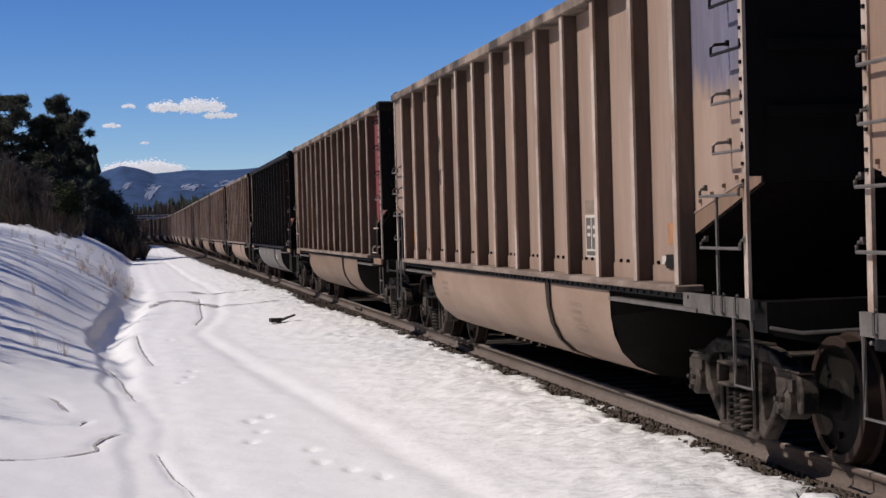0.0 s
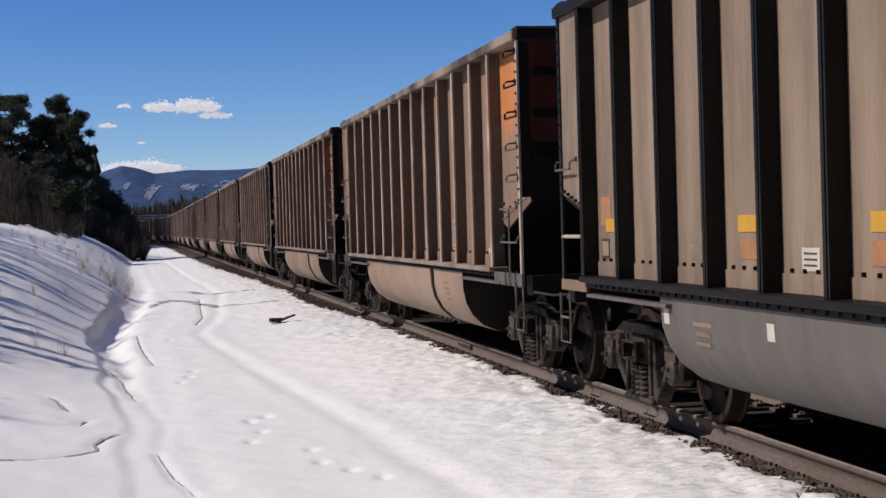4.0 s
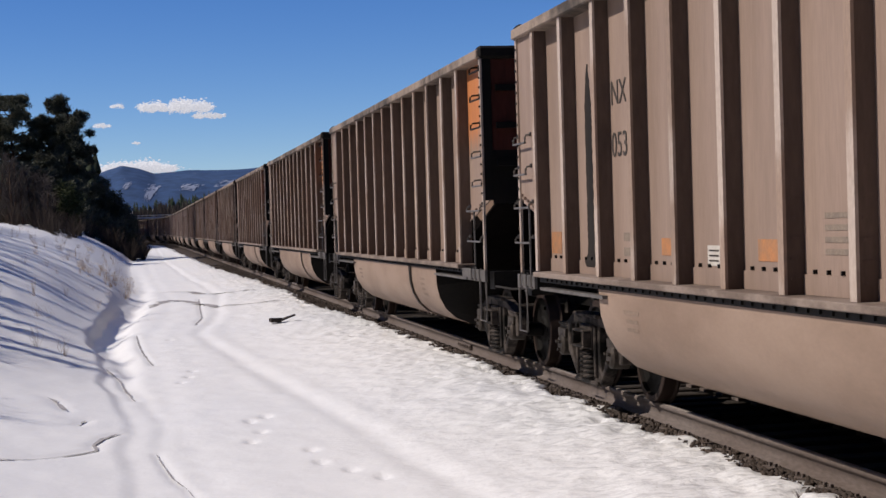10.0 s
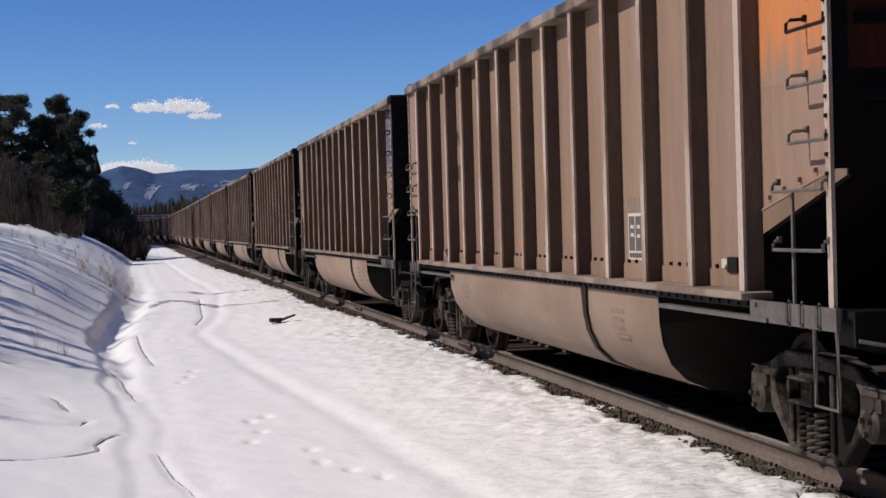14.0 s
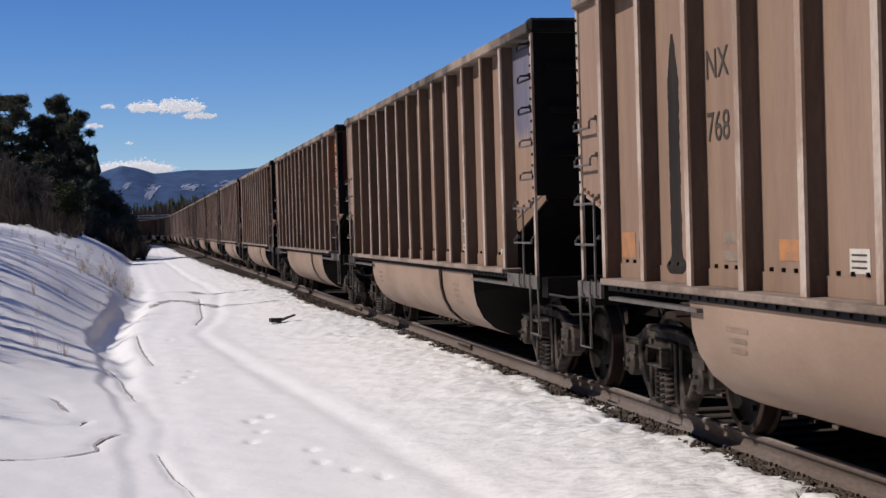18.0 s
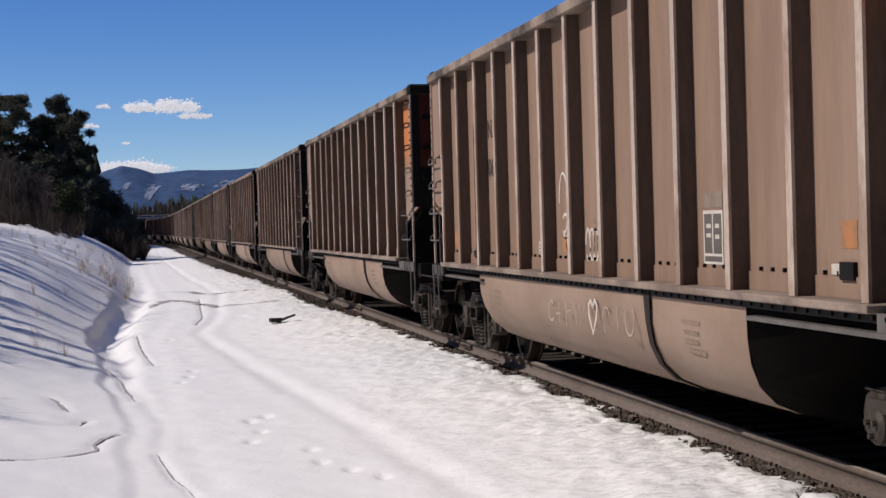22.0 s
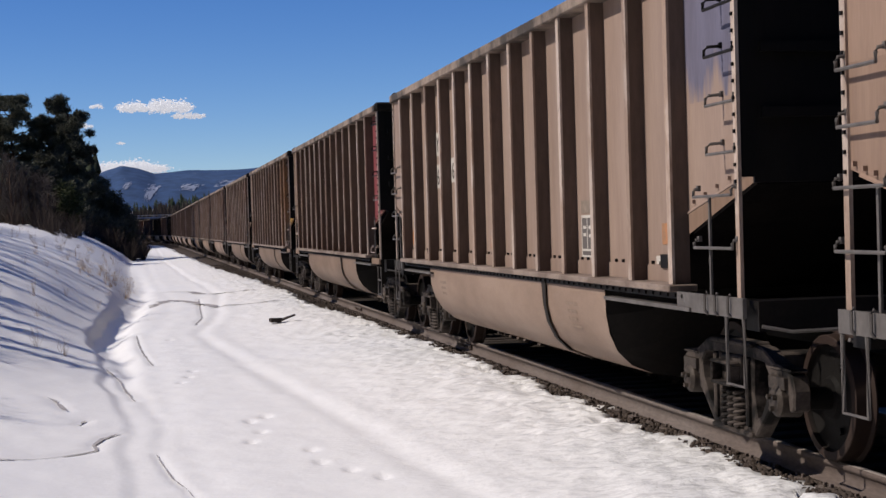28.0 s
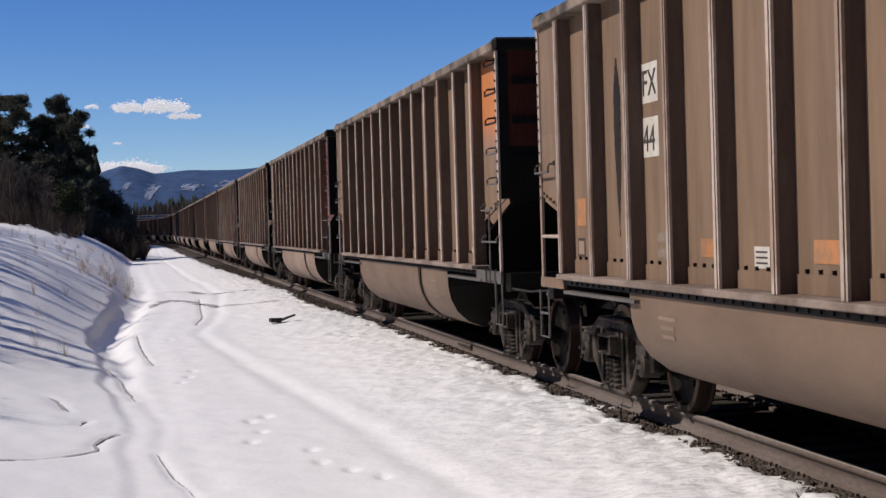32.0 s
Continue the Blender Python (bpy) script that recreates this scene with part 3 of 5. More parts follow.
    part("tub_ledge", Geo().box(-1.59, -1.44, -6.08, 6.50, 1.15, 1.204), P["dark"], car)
    if not lite:
        b = Geo()
        for j in range(70):
            y = -6.2 + 12.4 * j / 69
            b.box(-1.605, -1.585, y - 0.018, y + 0.018, 1.165, 1.192)
        tagged(part("rivet_band", b, P["dark"], car), kind="stuff")
        for s in (-1, 1):
            g = Geo().box(-1.62, -1.50, min(s * 4.2, s * 6.4), max(s * 4.2, s * 6.4), 1.07, 1.10)
            part("sill_flange", g, P["gunmetal"], car)
    part("top_chord", Geo().box(-1.63, -1.41, -END_Y, END_Y, CHORD, 3.84), P["chord"], car, bevel=0.012)
    part("far_top_chord", Geo().box(1.48, 1.63, -END_Y, END_Y, CHORD, 3.84), P["chord"], car)
    part("far_side_wall", Geo().box(SHEET - 0.02, SHEET, -END_Y, END_Y, 1.2, CHORD), tan, car)
    part("centre_sill", Geo().box(-0.24, 0.24, -7.5, 7.5, 0.72, 1.03), P["dark"], car)
    shape = [(x, z if z > 0.9 else 0.92 - (0.92 - z) * (0.86 if welded else 0.955)) for x, z in TUB]
    ring = [(-x, z) for x, z in shape] + [(x, z) for x, z in reversed(shape)]
    tub, n = Geo(), len(ring)
    lines = [(-1, 1.0, 0.0), (-1, 0.0, 0.0), (-1, 0.0, 0.012), (1, 0.0, 0.012), (1, 0.0, 0.0), (1, 1.0, 0.0)]
    verts = []
    for s, end, out in lines:
        for x, z in ring:
            y = 0.14 + s * tub_end(z, s) if end else seam_y(z) + (0.01 if out else 0.0) if s < 0 else 2.1 + (0.01 if out else 0.0)
            out = out if s < 0 else 0.0
            k = out if abs(x) > 0.4 else 0
            verts.append((x + (-k if x < 0 else k), y, z - out * (1.12 - z)))
    faces = [(i * n + j, i * n + j + 1, (i + 1) * n + j + 1, (i + 1) * n + j) for i in range(5) for j in range(n - 1)]
    part("tub", tub.add(verts, faces), tan, car, smooth=True)
    if not lite:        # dark lapped seam round the tub
        g, band = Geo(), []
        for x, z in ring[:n // 2]:
            y, w = seam_y(z), 0.040 + 0.020 * math.sin((1.12 - z) * 3.2) + 0.16 * max(0.0, z - 0.88)
            band += [(x * 1.004 - 0.018, y + w, z - 0.018 * (1.12 - z)), (x * 1.004 - 0.018, y - w, z - 0.018 * (1.12 - z))]
        part("tub_seam", g.add(band, [(2 * i, 2 * i + 2, 2 * i + 3, 2 * i + 1) for i in range(n // 2 - 1)]), P["smear"], car)
    # tub ends face away from the sun; their shade is painted near black
    for s in (-1, 1):
        v = [(x * 0.998, 0.14 + s * (tub_end(z, s) - 0.004), z) for x, z in ring]
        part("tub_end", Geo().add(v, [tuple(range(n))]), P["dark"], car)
    for s in (-1, 1):
        add_truck(car, s * 6.17, lite)
    return car


def letters(text, size, material):
    cu = bpy.data.curves.new("letters", "FONT")
    cu.body, cu.size, cu.extrude = text, size, 0.0015
    ob = new("letters", cu)
    me = bpy.data.meshes.new_from_object(ob)
    bpy.data.objects.remove(ob)
    me.materials.append(material)
    return me


FACE = Matrix(((0, 0, -1, 0), (-1, 0, 0, 0), (0, 1, 0, 0), (0, 0, 0, 1)))     # writing that faces the near side, read from it


def mark(car, y, z, w, h, material, label="", x=-SHEET - 0.004):
    """A painted patch on a panel; y is its edge away from the camera."""
    return part("marking", Geo().box(x, x + 0.005, y - w, y, z, z + h), material, car, label)


def write(car, text, y, z, size, material, label="", x=-SHEET - 0.004):
    return part("lettering", letters(text, size, material), material, car, label, at=Matrix.Translation((x, y, z)) @ FACE)


def stroke(car, pts, width, material, x, label=""):
    """A sprayed line in (y, z) on the side, as a flat ribbon."""
    g = Geo()
    pts = [Vector((0, y, z)) for y, z in pts]
    v = []
    for i, p in enumerate(pts):
        d = (pts[min(i + 1, len(pts) - 1)] - pts[max(i - 1, 0)]).normalized()
        q = Vector((0, -d.z, d.y)) * width / 2
        v += [p + q + Vector((x, 0, 0)), p - q + Vector((x, 0, 0))]
    k = len(pts)
    v += [p + Vector((0.003, 0, 0)) for p in v]
    f = []
    for i in range(k - 1):
        a, b = 2 * i, 2 * k + 2 * i
        f += [(a, a + 1, a + 3, a + 2), (b + 2, b + 3, b + 1, b), (a, a + 2, b + 2, b), (a + 1, b + 1, b + 3, a + 3)]
    return part("graffiti", g.add(v, f), material, car, label)


def arc(y, z, ry, rz, a0, a1, n=14):
    return [(y + ry * math.cos(radians(a0 + (a1 - a0) * i / n)), z + rz * math.sin(radians(a0 + (a1 - a0) * i / n))) for i in range(n + 1)]


def panel_far(k):
    """The edge of panel k away from the camera (0 at the camera's end of the car)."""
    return POST_Y[k + 1] - 0.05


def on_tub(car, y0, y1, z0, z1, material, label=""):
    """A thin painted bar that follows the tub's curve."""
    n, v = 3, []
    for k in range(n + 1):
        z = z0 + (z1 - z0) * k / n
        x = -float(np.interp(z, [q[1] for q in reversed(TUB)], [q[0] for q in reversed(TUB)]))
        v += [(x - 0.004, y0, z), (x - 0.004, y1, z)] if y1 < -1.3 or y0 > 1.3 else [(x - 0.018, y0, z), (x - 0.018, y1, z)]
    return part("marking", Geo().add(v, [(2 * k, 2 * k + 1, 2 * k + 3, 2 * k + 2) for k in range(n)]), material, car, label)


def smear(car, y, wide, low, high, blob=True):
    """A long streak of grease and coal dust down one panel, pointed at its top, with a splash at its foot."""
    n, rnd, v, f = 60, random.Random(int(wide * 1000) + int(high * 100)), [], []
    for i in range(n + 1):
        q = i / n
        w = wide / 2 * min(1.0, 0.10 + 4.5 * q) ** 0.8 * (1.0 if blob else max(0.06, math.sin(math.pi * min(1.0, 0.25 + 0.78 * q))))
        if blob and q > 0.93:
            w *= 1.0 + 0.8 * math.sin(math.pi * (q - 0.93) / 0.075)
        z = high + (low - high) * q
        for e in (w + 0.008 * rnd.uniform(-1, 1), -w + 0.012 * rnd.uniform(-1, 1)):
            v += [(-SHEET - 0.003 - (0.012 if z < LEDGE + 0.14 else 0), y + e, z), (-SHEET + 0.001, y + e, z)]
    for i in range(n):
        a = 4 * i
        f += [(a, a + 2, a + 6, a + 4), (a + 1, a + 5, a + 7, a + 3), (a, a + 4, a + 5, a + 1), (a + 2, a + 3, a + 7, a + 6)]
    f += [(0, 1, 3, 2), (4 * n, 4 * n + 2, 4 * n + 3, 4 * n + 1)]
    part("stain", Geo().add(v, f), PAINT["smear"], car, "long dark coal smear down the panel")


def stencils(car, i, mark_text, number, kind):
    """The usual painted markings; worn ones become plain bars."""
    P, rnd = PAINT, random.Random(i + 5)
    y = panel_far(11)
    if kind != "welded":
        mark(car, y - 0.03, 1.44 + rnd.uniform(-0.02, 0.03), 0.38, 0.22, P["patch"], "faded orange square")
        part("tag", Geo().box(-SHEET - 0.02, -SHEET, y - 0.60, y - 0.56, 1.44, 1.58), P["dark"], car)
    else:
        mark(car, y - 0.10, 1.72, 0.30, 0.26, P["patch"], "faded orange patch")
        mark(car, y - 0.10, 1.42, 0.24, 0.18, P["ink"])
        mark(car, y - 0.125, 1.445, 0.19, 0.13, P["tan_light"], x=-SHEET - 0.0055)
    if mark_text:
        yy = panel_far(9)
        if kind == "welded" or i == 18:
            mark(car, yy + 0.03, 2.73, 0.42, 0.33, P["white"], "white repainted patch", x=-SHEET - 0.002)
            mark(car, yy + 0.03, 2.28, 0.42, 0.33, P["white"], "white repainted patch", x=-SHEET - 0.002)
        if i == 18:
            mark(car, panel_far(8) + 0.03, 2.33, 0.42, 0.33, P["white"], "white repainted patch", x=-SHEET - 0.002)
            write(car, "61", panel_far(8) - 0.06, 2.38, 0.31, P["ink"], x=-SHEET - 0.005)
        write(car, mark_text, yy - (0.0 if kind == "welded" else 0.02), 2.79, 0.31, P["ink"], x=-SHEET - 0.005)
        write(car, number, yy - (0.0 if kind == "welded" else 0.02), 2.33, 0.31, P["ink"], x=-SHEET - 0.005)
    yy = panel_far(9)
    for r, w in () if i in WEIGHTS else ((1.58, 0.42), (1.45, 0.36)):
        mark(car, yy - 0.3, r, w, 0.075, P["pale_ink"])
    mark(car, panel_far(8) - 0.28, 1.47, 0.52, 0.14, P["patch"], "small orange patch")
    mark(car, panel_far(7) - 0.30, 1.41, 0.27, 0.15, P["white"], "white data label")
    for r in range(3):
        mark(car, panel_far(7) - 0.33, 1.44 + 0.038 * r, 0.20, 0.013, P["ink"], x=-SHEET - 0.0055)
    mark(car, panel_far(6) - 0.25, 1.46, 0.55, 0.15, P["patch"], "faded orange patch")
    for r in range(4):
        mark(car, panel_far(5) - 0.3, 1.52 + 0.075 * r, 0.42 - 0.04 * (r % 2), 0.035, P["pale_ink"])
    # framed consolidated stencil
    k = 3 if kind == "welded" and i != 2 else 2
    yy = panel_far(k) - 0.13
    mark(car, yy, 1.42, 0.40, 0.40, P["white"], "white framed data stencil")
    mark(car, yy - 0.025, 1.50, 0.35, 0.295, P["slate"], x=-SHEET - 0.0055)
    mark(car, yy - 0.025, 1.44, 0.35, 0.04, P["slate"], x=-SHEET - 0.0055)
    mark(car, yy - 0.19, 1.50, 0.02, 0.295, P["white"], x=-SHEET - 0.007)
    for r in range(2):
        mark(car, yy - 0.07, 1.62 + 0.07 * r, 0.09, 0.03, P["white"], x=-SHEET - 0.007)
        mark(car, yy - 0.25, 1.61 + 0.08 * r, 0.08, 0.03, P["white"], x=-SHEET - 0.007)
    mark(car, yy, 1.84, 0.40, 0.12, P["white"] if i in (1, 5, 19) else P["slate"] if i == 12 else P["pale_ink"])
    # identification plate in its box by the camera's end
    y0 = panel_far(0) - 0.25
    if i in WEIGHTS:
        for z, text in zip((1.58, 1.45), WEIGHTS[i]):
            write(car, text, panel_far(9) - 0.14, z, 0.125, P["ink"], x=-SHEET - 0.004)
    if i % 2 == 0 and i != 2:
        mark(car, y0 - 0.12, 1.56, 0.22, 0.17, P["patch"], "faded peach patch")
    part("plate_box", Geo().box(-SHEET - 0.03, -SHEET, y0 - 0.33, y0 - 0.14, 1.37, 1.48), P["dark"], car, "black box at the foot of the panel")
    part("plate", Geo().box(-SHEET - 0.02, -SHEET, y0 - 0.12, y0 - 0.01, 1.40, 1.465), P["white"], car, "pale reflective tag")
    # worn writing on the tub
    for y_t, rows in ((3.75, 3), (-2.75, 4)):
        for k in range(rows):
            z = 0.96 - 0.075 * k
            on_tub(car, y_t - 0.40 + 0.05 * (k % 3), y_t - 0.03 * (k % 2), z, z + 0.034, P["tub_ink"])
    if i == 2:
        for y_t in (4.4, 2.32, 0.28, -1.80):
            on_tub(car, y_t - 0.13, y_t, 0.94, 1.06, P["white"], "white square on the grey tub")
        for k in (11, 8, 6, 5):
            mark(car, panel_far(k) - 0.25, 1.66, 0.42, 0.12, P["yellow"], "bright orange-yellow patch", x=-SHEET - 0.006)
        mark(car, panel_far(3) - 0.10, 1.64, 0.46, 0.14, P["yellow"], "bright orange-yellow patch", x=-SHEET - 0.006)
        for k in range(2):
            z = 0.93 - 0.075 * k
            on_tub(car, -2.72, -2.22, z, z + 0.05, P["white"])


def sprayed(cars):
    """Sprayed scrawls on two of the cars."""
    b, x = PAINT["spray_blue"], -SHEET - 0.004
    y = panel_far(11) + 0.02
    words = "blue sprayed scrawl"
    stroke(cars[3], arc(y - 0.50, 2.13, 0.07, 0.09, 0, 360), 0.03, b, x, words)
    for dy, w in ((0.08, 0.13), (0.40, 0.12), (0.66, 0.12)):
        stroke(cars[3], arc(y - dy - w, 1.86, w, 0.20, 60, 330), 0.035, b, x, words)
        stroke(cars[3], [(y - dy - 0.02, 2.06), (y - dy - 0.05, 1.85), (y - dy - 0.03, 1.62)], 0.035, b, x, words)
    stroke(cars[3], [(y - 0.25, 1.62), (y - 0.42, 1.54), (y - 0.60, 1.58), (y - 0.75, 1.52)], 0.05, b, x, words)
    stroke(cars[3], [(y - 0.35, 1.54), (y - 0.42, 1.42), (y - 0.46, 1.34)], 0.045, b, x, words)
    w, words = PAINT["spray_white"], "white sprayed scrawl"
    y = panel_far(6) + 0.05
    for k, (dy, zz, ry, rz) in enumerate([(0.35, 1.95, 0.16, 0.30), (0.40, 1.72, 0.10, 0.12), (0.55, 1.55, 0.14, 0.09)]):
        stroke(cars[14], arc(y - dy, zz, ry, rz, 40 * k, 40 * k + 290), 0.028, w, x, words)
    y = panel_far(5) + 0.05
    for k in range(4):
        stroke(cars[14], arc(y - 0.16 - 0.13 * k, 1.54, 0.07, 0.15, 30 * k, 30 * k + 320), 0.028, w, x, words)
    x = -1.60
    for pts in (arc(1.0, 0.88, 0.11, 0.10, 220, 500), [(0.82, 0.86), (0.66, 0.87)], [(0.72, 0.98), (0.70, 0.78)], [(0.47, 1.02), (0.44, 0.76)], [(0.45, 0.88), (0.30, 0.92)],
                [(0.18, 1.0), (0.10, 0.78), (0.0, 0.98), (-0.10, 0.78), (-0.18, 1.02)], arc(-0.88, 0.88, 0.10, 0.12, -60, 150), [(-1.20, 1.02), (-1.22, 0.80)], arc(-1.55, 0.92, 0.12, 0.13, 130, 400)):
        stroke(cars[14], pts, 0.017, PAINT["spray_faint"], x, words)
    stroke(cars[14], [(-0.46, 0.98), (-0.40, 1.04), (-0.33, 1.0), (-0.34, 0.90), (-0.46, 0.74), (-0.58, 0.90), (-0.60, 1.0), (-0.53, 1.05), (-0.46, 0.98)], 0.032, w, x, words)


def repaint(ob, material):
    ob.material_slots[0].link = "OBJECT"
    ob.material_slots[0].material = material


# what sets each car apart: near end colour, body, make, lettering
CAR_SLACK = {0: 0.05, 1: -0.04, 2: -0.06, 3: -0.13, 5: -0.02, 7: 0.06, 8: 0.03, 9: 0.05, 10: 0.02, 12: -0.03, 13: -0.06, 14: -0.03, 15: -0.07, 16: -0.05, 17: 0.18, 18: 0.09,
             19: 0.08, 20: -0.08, 21: 0.05}            # metres by which a car hangs back in its couplers
END_PAINT = {0: "blue", 1: "maroon", 2: "salmon", 3: "orange", 4: "orange", 5: "blue", 6: "orange", 7: "orange", 8: "orange", 9: "orange", 10: "blue", 11: "orange", 12: "blue",
             13: "orange", 14: "orange", 15: "orange", 16: "blue", 17: "orange", 18: "blue", 19: "maroon", 20: "yellow", 21: "orange", 22: "maroon", 23: "orange"}
BODY = {-1: "tan", 0: "tan_light", 8: "tan_light", 9: "tan", 10: "tan_light", 11: "tan", 12: "tan", 13: "tan", 14: "tan", 15: "tan_light", 16: "tan_light", 1: "tan_warm", 2: "black", 5: "tan_light", 7: "tan_light", 18: "tan_light", 19: "tan_warm", 20: "tan_warm", 21: "tan_warm"}
LETTERS = {0: ("NX", "05"), 1: ("FX", "44"), 4: ("NX", "061"), 3: ("NX", "034"), 5: ("NX", "80"), 6: ("NX", "053"), 7: ("NX", "163"), 8: ("NX", "060"), 9: ("NX", "01"), 10: ("NX", "372"), 11: ("NX", "768"),
           12: ("DX", "771"), 13: ("NX", "970"), 14: ("NX", "066"), 15: ("NX", "44"), 16: ("NX", "440"), 17: ("NX", "707"), 18: ("YX", "60"), 19: ("FX", "14"), 20: ("FX", "44"), 21: ("NX", "40")}
WEIGHTS = {7: ("245000", "41000"), 8: ("245100", "40900")}
WELDED = {1, 2, 19, 20}
WORDS = {"blue": "blue-grey end panel", "maroon": "maroon end panel", "salmon": "faded salmon end panel", "orange": "orange end panel", "yellow": "yellow end panel", "tan": "plain end panel"}
LOOK = {"tan": "dusty tan", "tan_light": "pale dusty tan", "tan_warm": "brown dust-covered", "black": "black dust-streaked"}
NEAR_CARS, LAST_CAR = range(-1, 25), 42

patterns = {"bolted": hopper_car("bolted"), "welded": hopper_car("welded"), "far": hopper_car("far")}
cars, used = {}, set()
for i in range(-1, LAST_CAR + 1):
    kind = "far" if i not in NEAR_CARS else "welded" if i in WELDED else "bolted"
    if kind in used:
        car = copy_thing(patterns[kind], Matrix.Identity(4))
    else:
        car = patterns[kind]
        used.add(kind)
    cars[i] = car


def dress():
    rnd = random.Random(4)
    for i, car in cars.items():
        body = BODY.get(i, rnd.choice(["tan", "tan", "tan_light", "tan_warm"] if i > 22 else ["tan", "tan_light"]))
        ends = END_PAINT.get(i, rnd.choice(["orange", "tan", "tan", "maroon", "orange"]))
        if i > 24 and rnd.random() < 0.12:
            body = "black"
        paint = PAINT["dusty_black"] if body == "black" else PAINT[body]
        k = 0
        for ob in list(car.children):
            base = ob.name.split(".")[0]
            if base in ("side_panel", "end_panel", "lower_end_panel"):
                repaint(ob, paint)
            # webs take the shade-darkened brown, flanges the pale worn paint
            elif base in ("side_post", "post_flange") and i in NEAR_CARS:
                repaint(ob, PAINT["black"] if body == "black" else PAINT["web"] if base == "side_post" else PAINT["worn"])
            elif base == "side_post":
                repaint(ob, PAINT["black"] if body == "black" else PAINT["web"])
            elif base in ("slope_lip", "corner_post"):
                repaint(ob, PAINT["black"] if body == "black" else PAINT["worn"] if base == "corner_post" else paint)
            elif base == "tub":
                repaint(ob, PAINT["grey"] if body == "black" else PAINT["tub"] if body in ("tan", "tan_light") else PAINT["tub_warm"])
            elif base in ("side_sill", "top_chord") and body == "black":
                repaint(ob, PAINT["dark"])
            elif base == "end_wall" and ends == "orange":
                repaint(ob, PAINT["endred"])
            if base in ("end_panel", "lower_end_panel") and min(c[1] for c in ob.bound_box) < 0:
                if base == "end_panel" or ends in ("maroon", "salmon", "yellow"):
                    if ends != "tan":
                        repaint(ob, PAINT[ends])
                        tagged(ob, "end panel in " + ends + " paint")
            if base == "side_panel" and ends == "yellow" and ob.location.y < -5.2 and i in NEAR_CARS:
                repaint(ob, PAINT["yellow"])
        if i in NEAR_CARS:
            text = LETTERS.get(i, (None, None))
            stencils(car, i, text[0], text[1], "welded" if i in WELDED else "bolted")
            if body != "black":
                smear(car, 5.07, 0.25 if i in (3, 10, 11, 13, 17) else 0.19 + 0.03 * rnd.random(), 1.62 if i == 20 else 1.33, 3.15 + 0.25 * rnd.random(), i != 20)
                if i in (1, 19):
                    smear(car, panel_far(3) - 0.08, 0.16, 1.29, 2.1, False)
        tagged(car, LOOK[body] + " ribbed coal car, " + WORDS[ends], "rail car", "cars of the coal train")


dress()
sprayed(cars)


# ---- ground ----
def smooth(a, b, x):
    t = np.clip((x - a) / (b - a), 0, 1)
    return t * t * (3 - 2 * t)


def ripple(x, y, seed, octaves=4, lac=2.1):
    """Smooth waves in many directions, for drifts and hollows."""
    rnd = random.Random(seed)
    z, amp, fr = 0.0, 1.0, 1.0
    for _ in range(octaves):
        for _ in range(3):
            a, ph = rnd.uniform(0, math.pi), rnd.uniform(0, 6.28)
            z = z + amp * np.sin((x * math.cos(a) + y * math.sin(a)) * fr + ph + 0.7 * np.sin(y * fr * 0.37 + ph))
        amp, fr = amp * 0.5, fr * lac
    return z / 4


def grain(x, y, seed):
    """Uneven noise between -1 and 1 on a lattice of one metre."""
    def at(i, j):
        h = np.sin(i * 127.1 + j * 311.7 + seed * 17.3) * 43758.5453
        return (h - np.floor(h)) * 2 - 1
    i, j = np.floor(x), np.floor(y)
    u, v = x - i, y - j
    u, v = u * u * (3 - 2 * u), v * v * (3 - 2 * v)
    return (at(i, j) * (1 - u) + at(i + 1, j) * u) * (1 - v) + (at(i, j + 1) * (1 - u) + at(i + 1, j + 1) * u) * v


def bank_foot(y):
    """Where the bank on the left rises from the flat."""
    return np.interp(y, [0, 12, 18, 24, 32, 40, 48, 60, 98, 140, 200, 260, 400], [0.35, 0.0, -0.2, -0.55, -0.95, -0.65, -0.3, -0.2, -0.6, 0.0, 0.4, -1.0, -14])


def snow_edge(y):
    return np.interp(y, [0, 12, 25, 35, 41, 48, 56, 70, 85, 128, 183, 300], [4.70, 4.72, 4.70, 4.56, 4.28, 4.45, 4.45, 4.18, 3.8, 3.65, 3.4, 3.4])


RUTS = [  # old snowmobile and animal tracks: y, x, width, depth
    ([11, 14.2, 18.3, 24.3, 31.4, 40, 50.5, 70, 110, 200], [2.45, 2.2, 2.0, 1.5, 1.1, 1.9, 2.4, 2.0, 1.6, 2.0], 0.15, 0.019),
    ([11, 16.3, 22, 30.5, 36, 45.7, 60, 110, 200], [0.55, 0.35, 0.25, 0.1, 0.45, 0.9, 0.6, 0.4, 0.9], 0.17, 0.007),
]


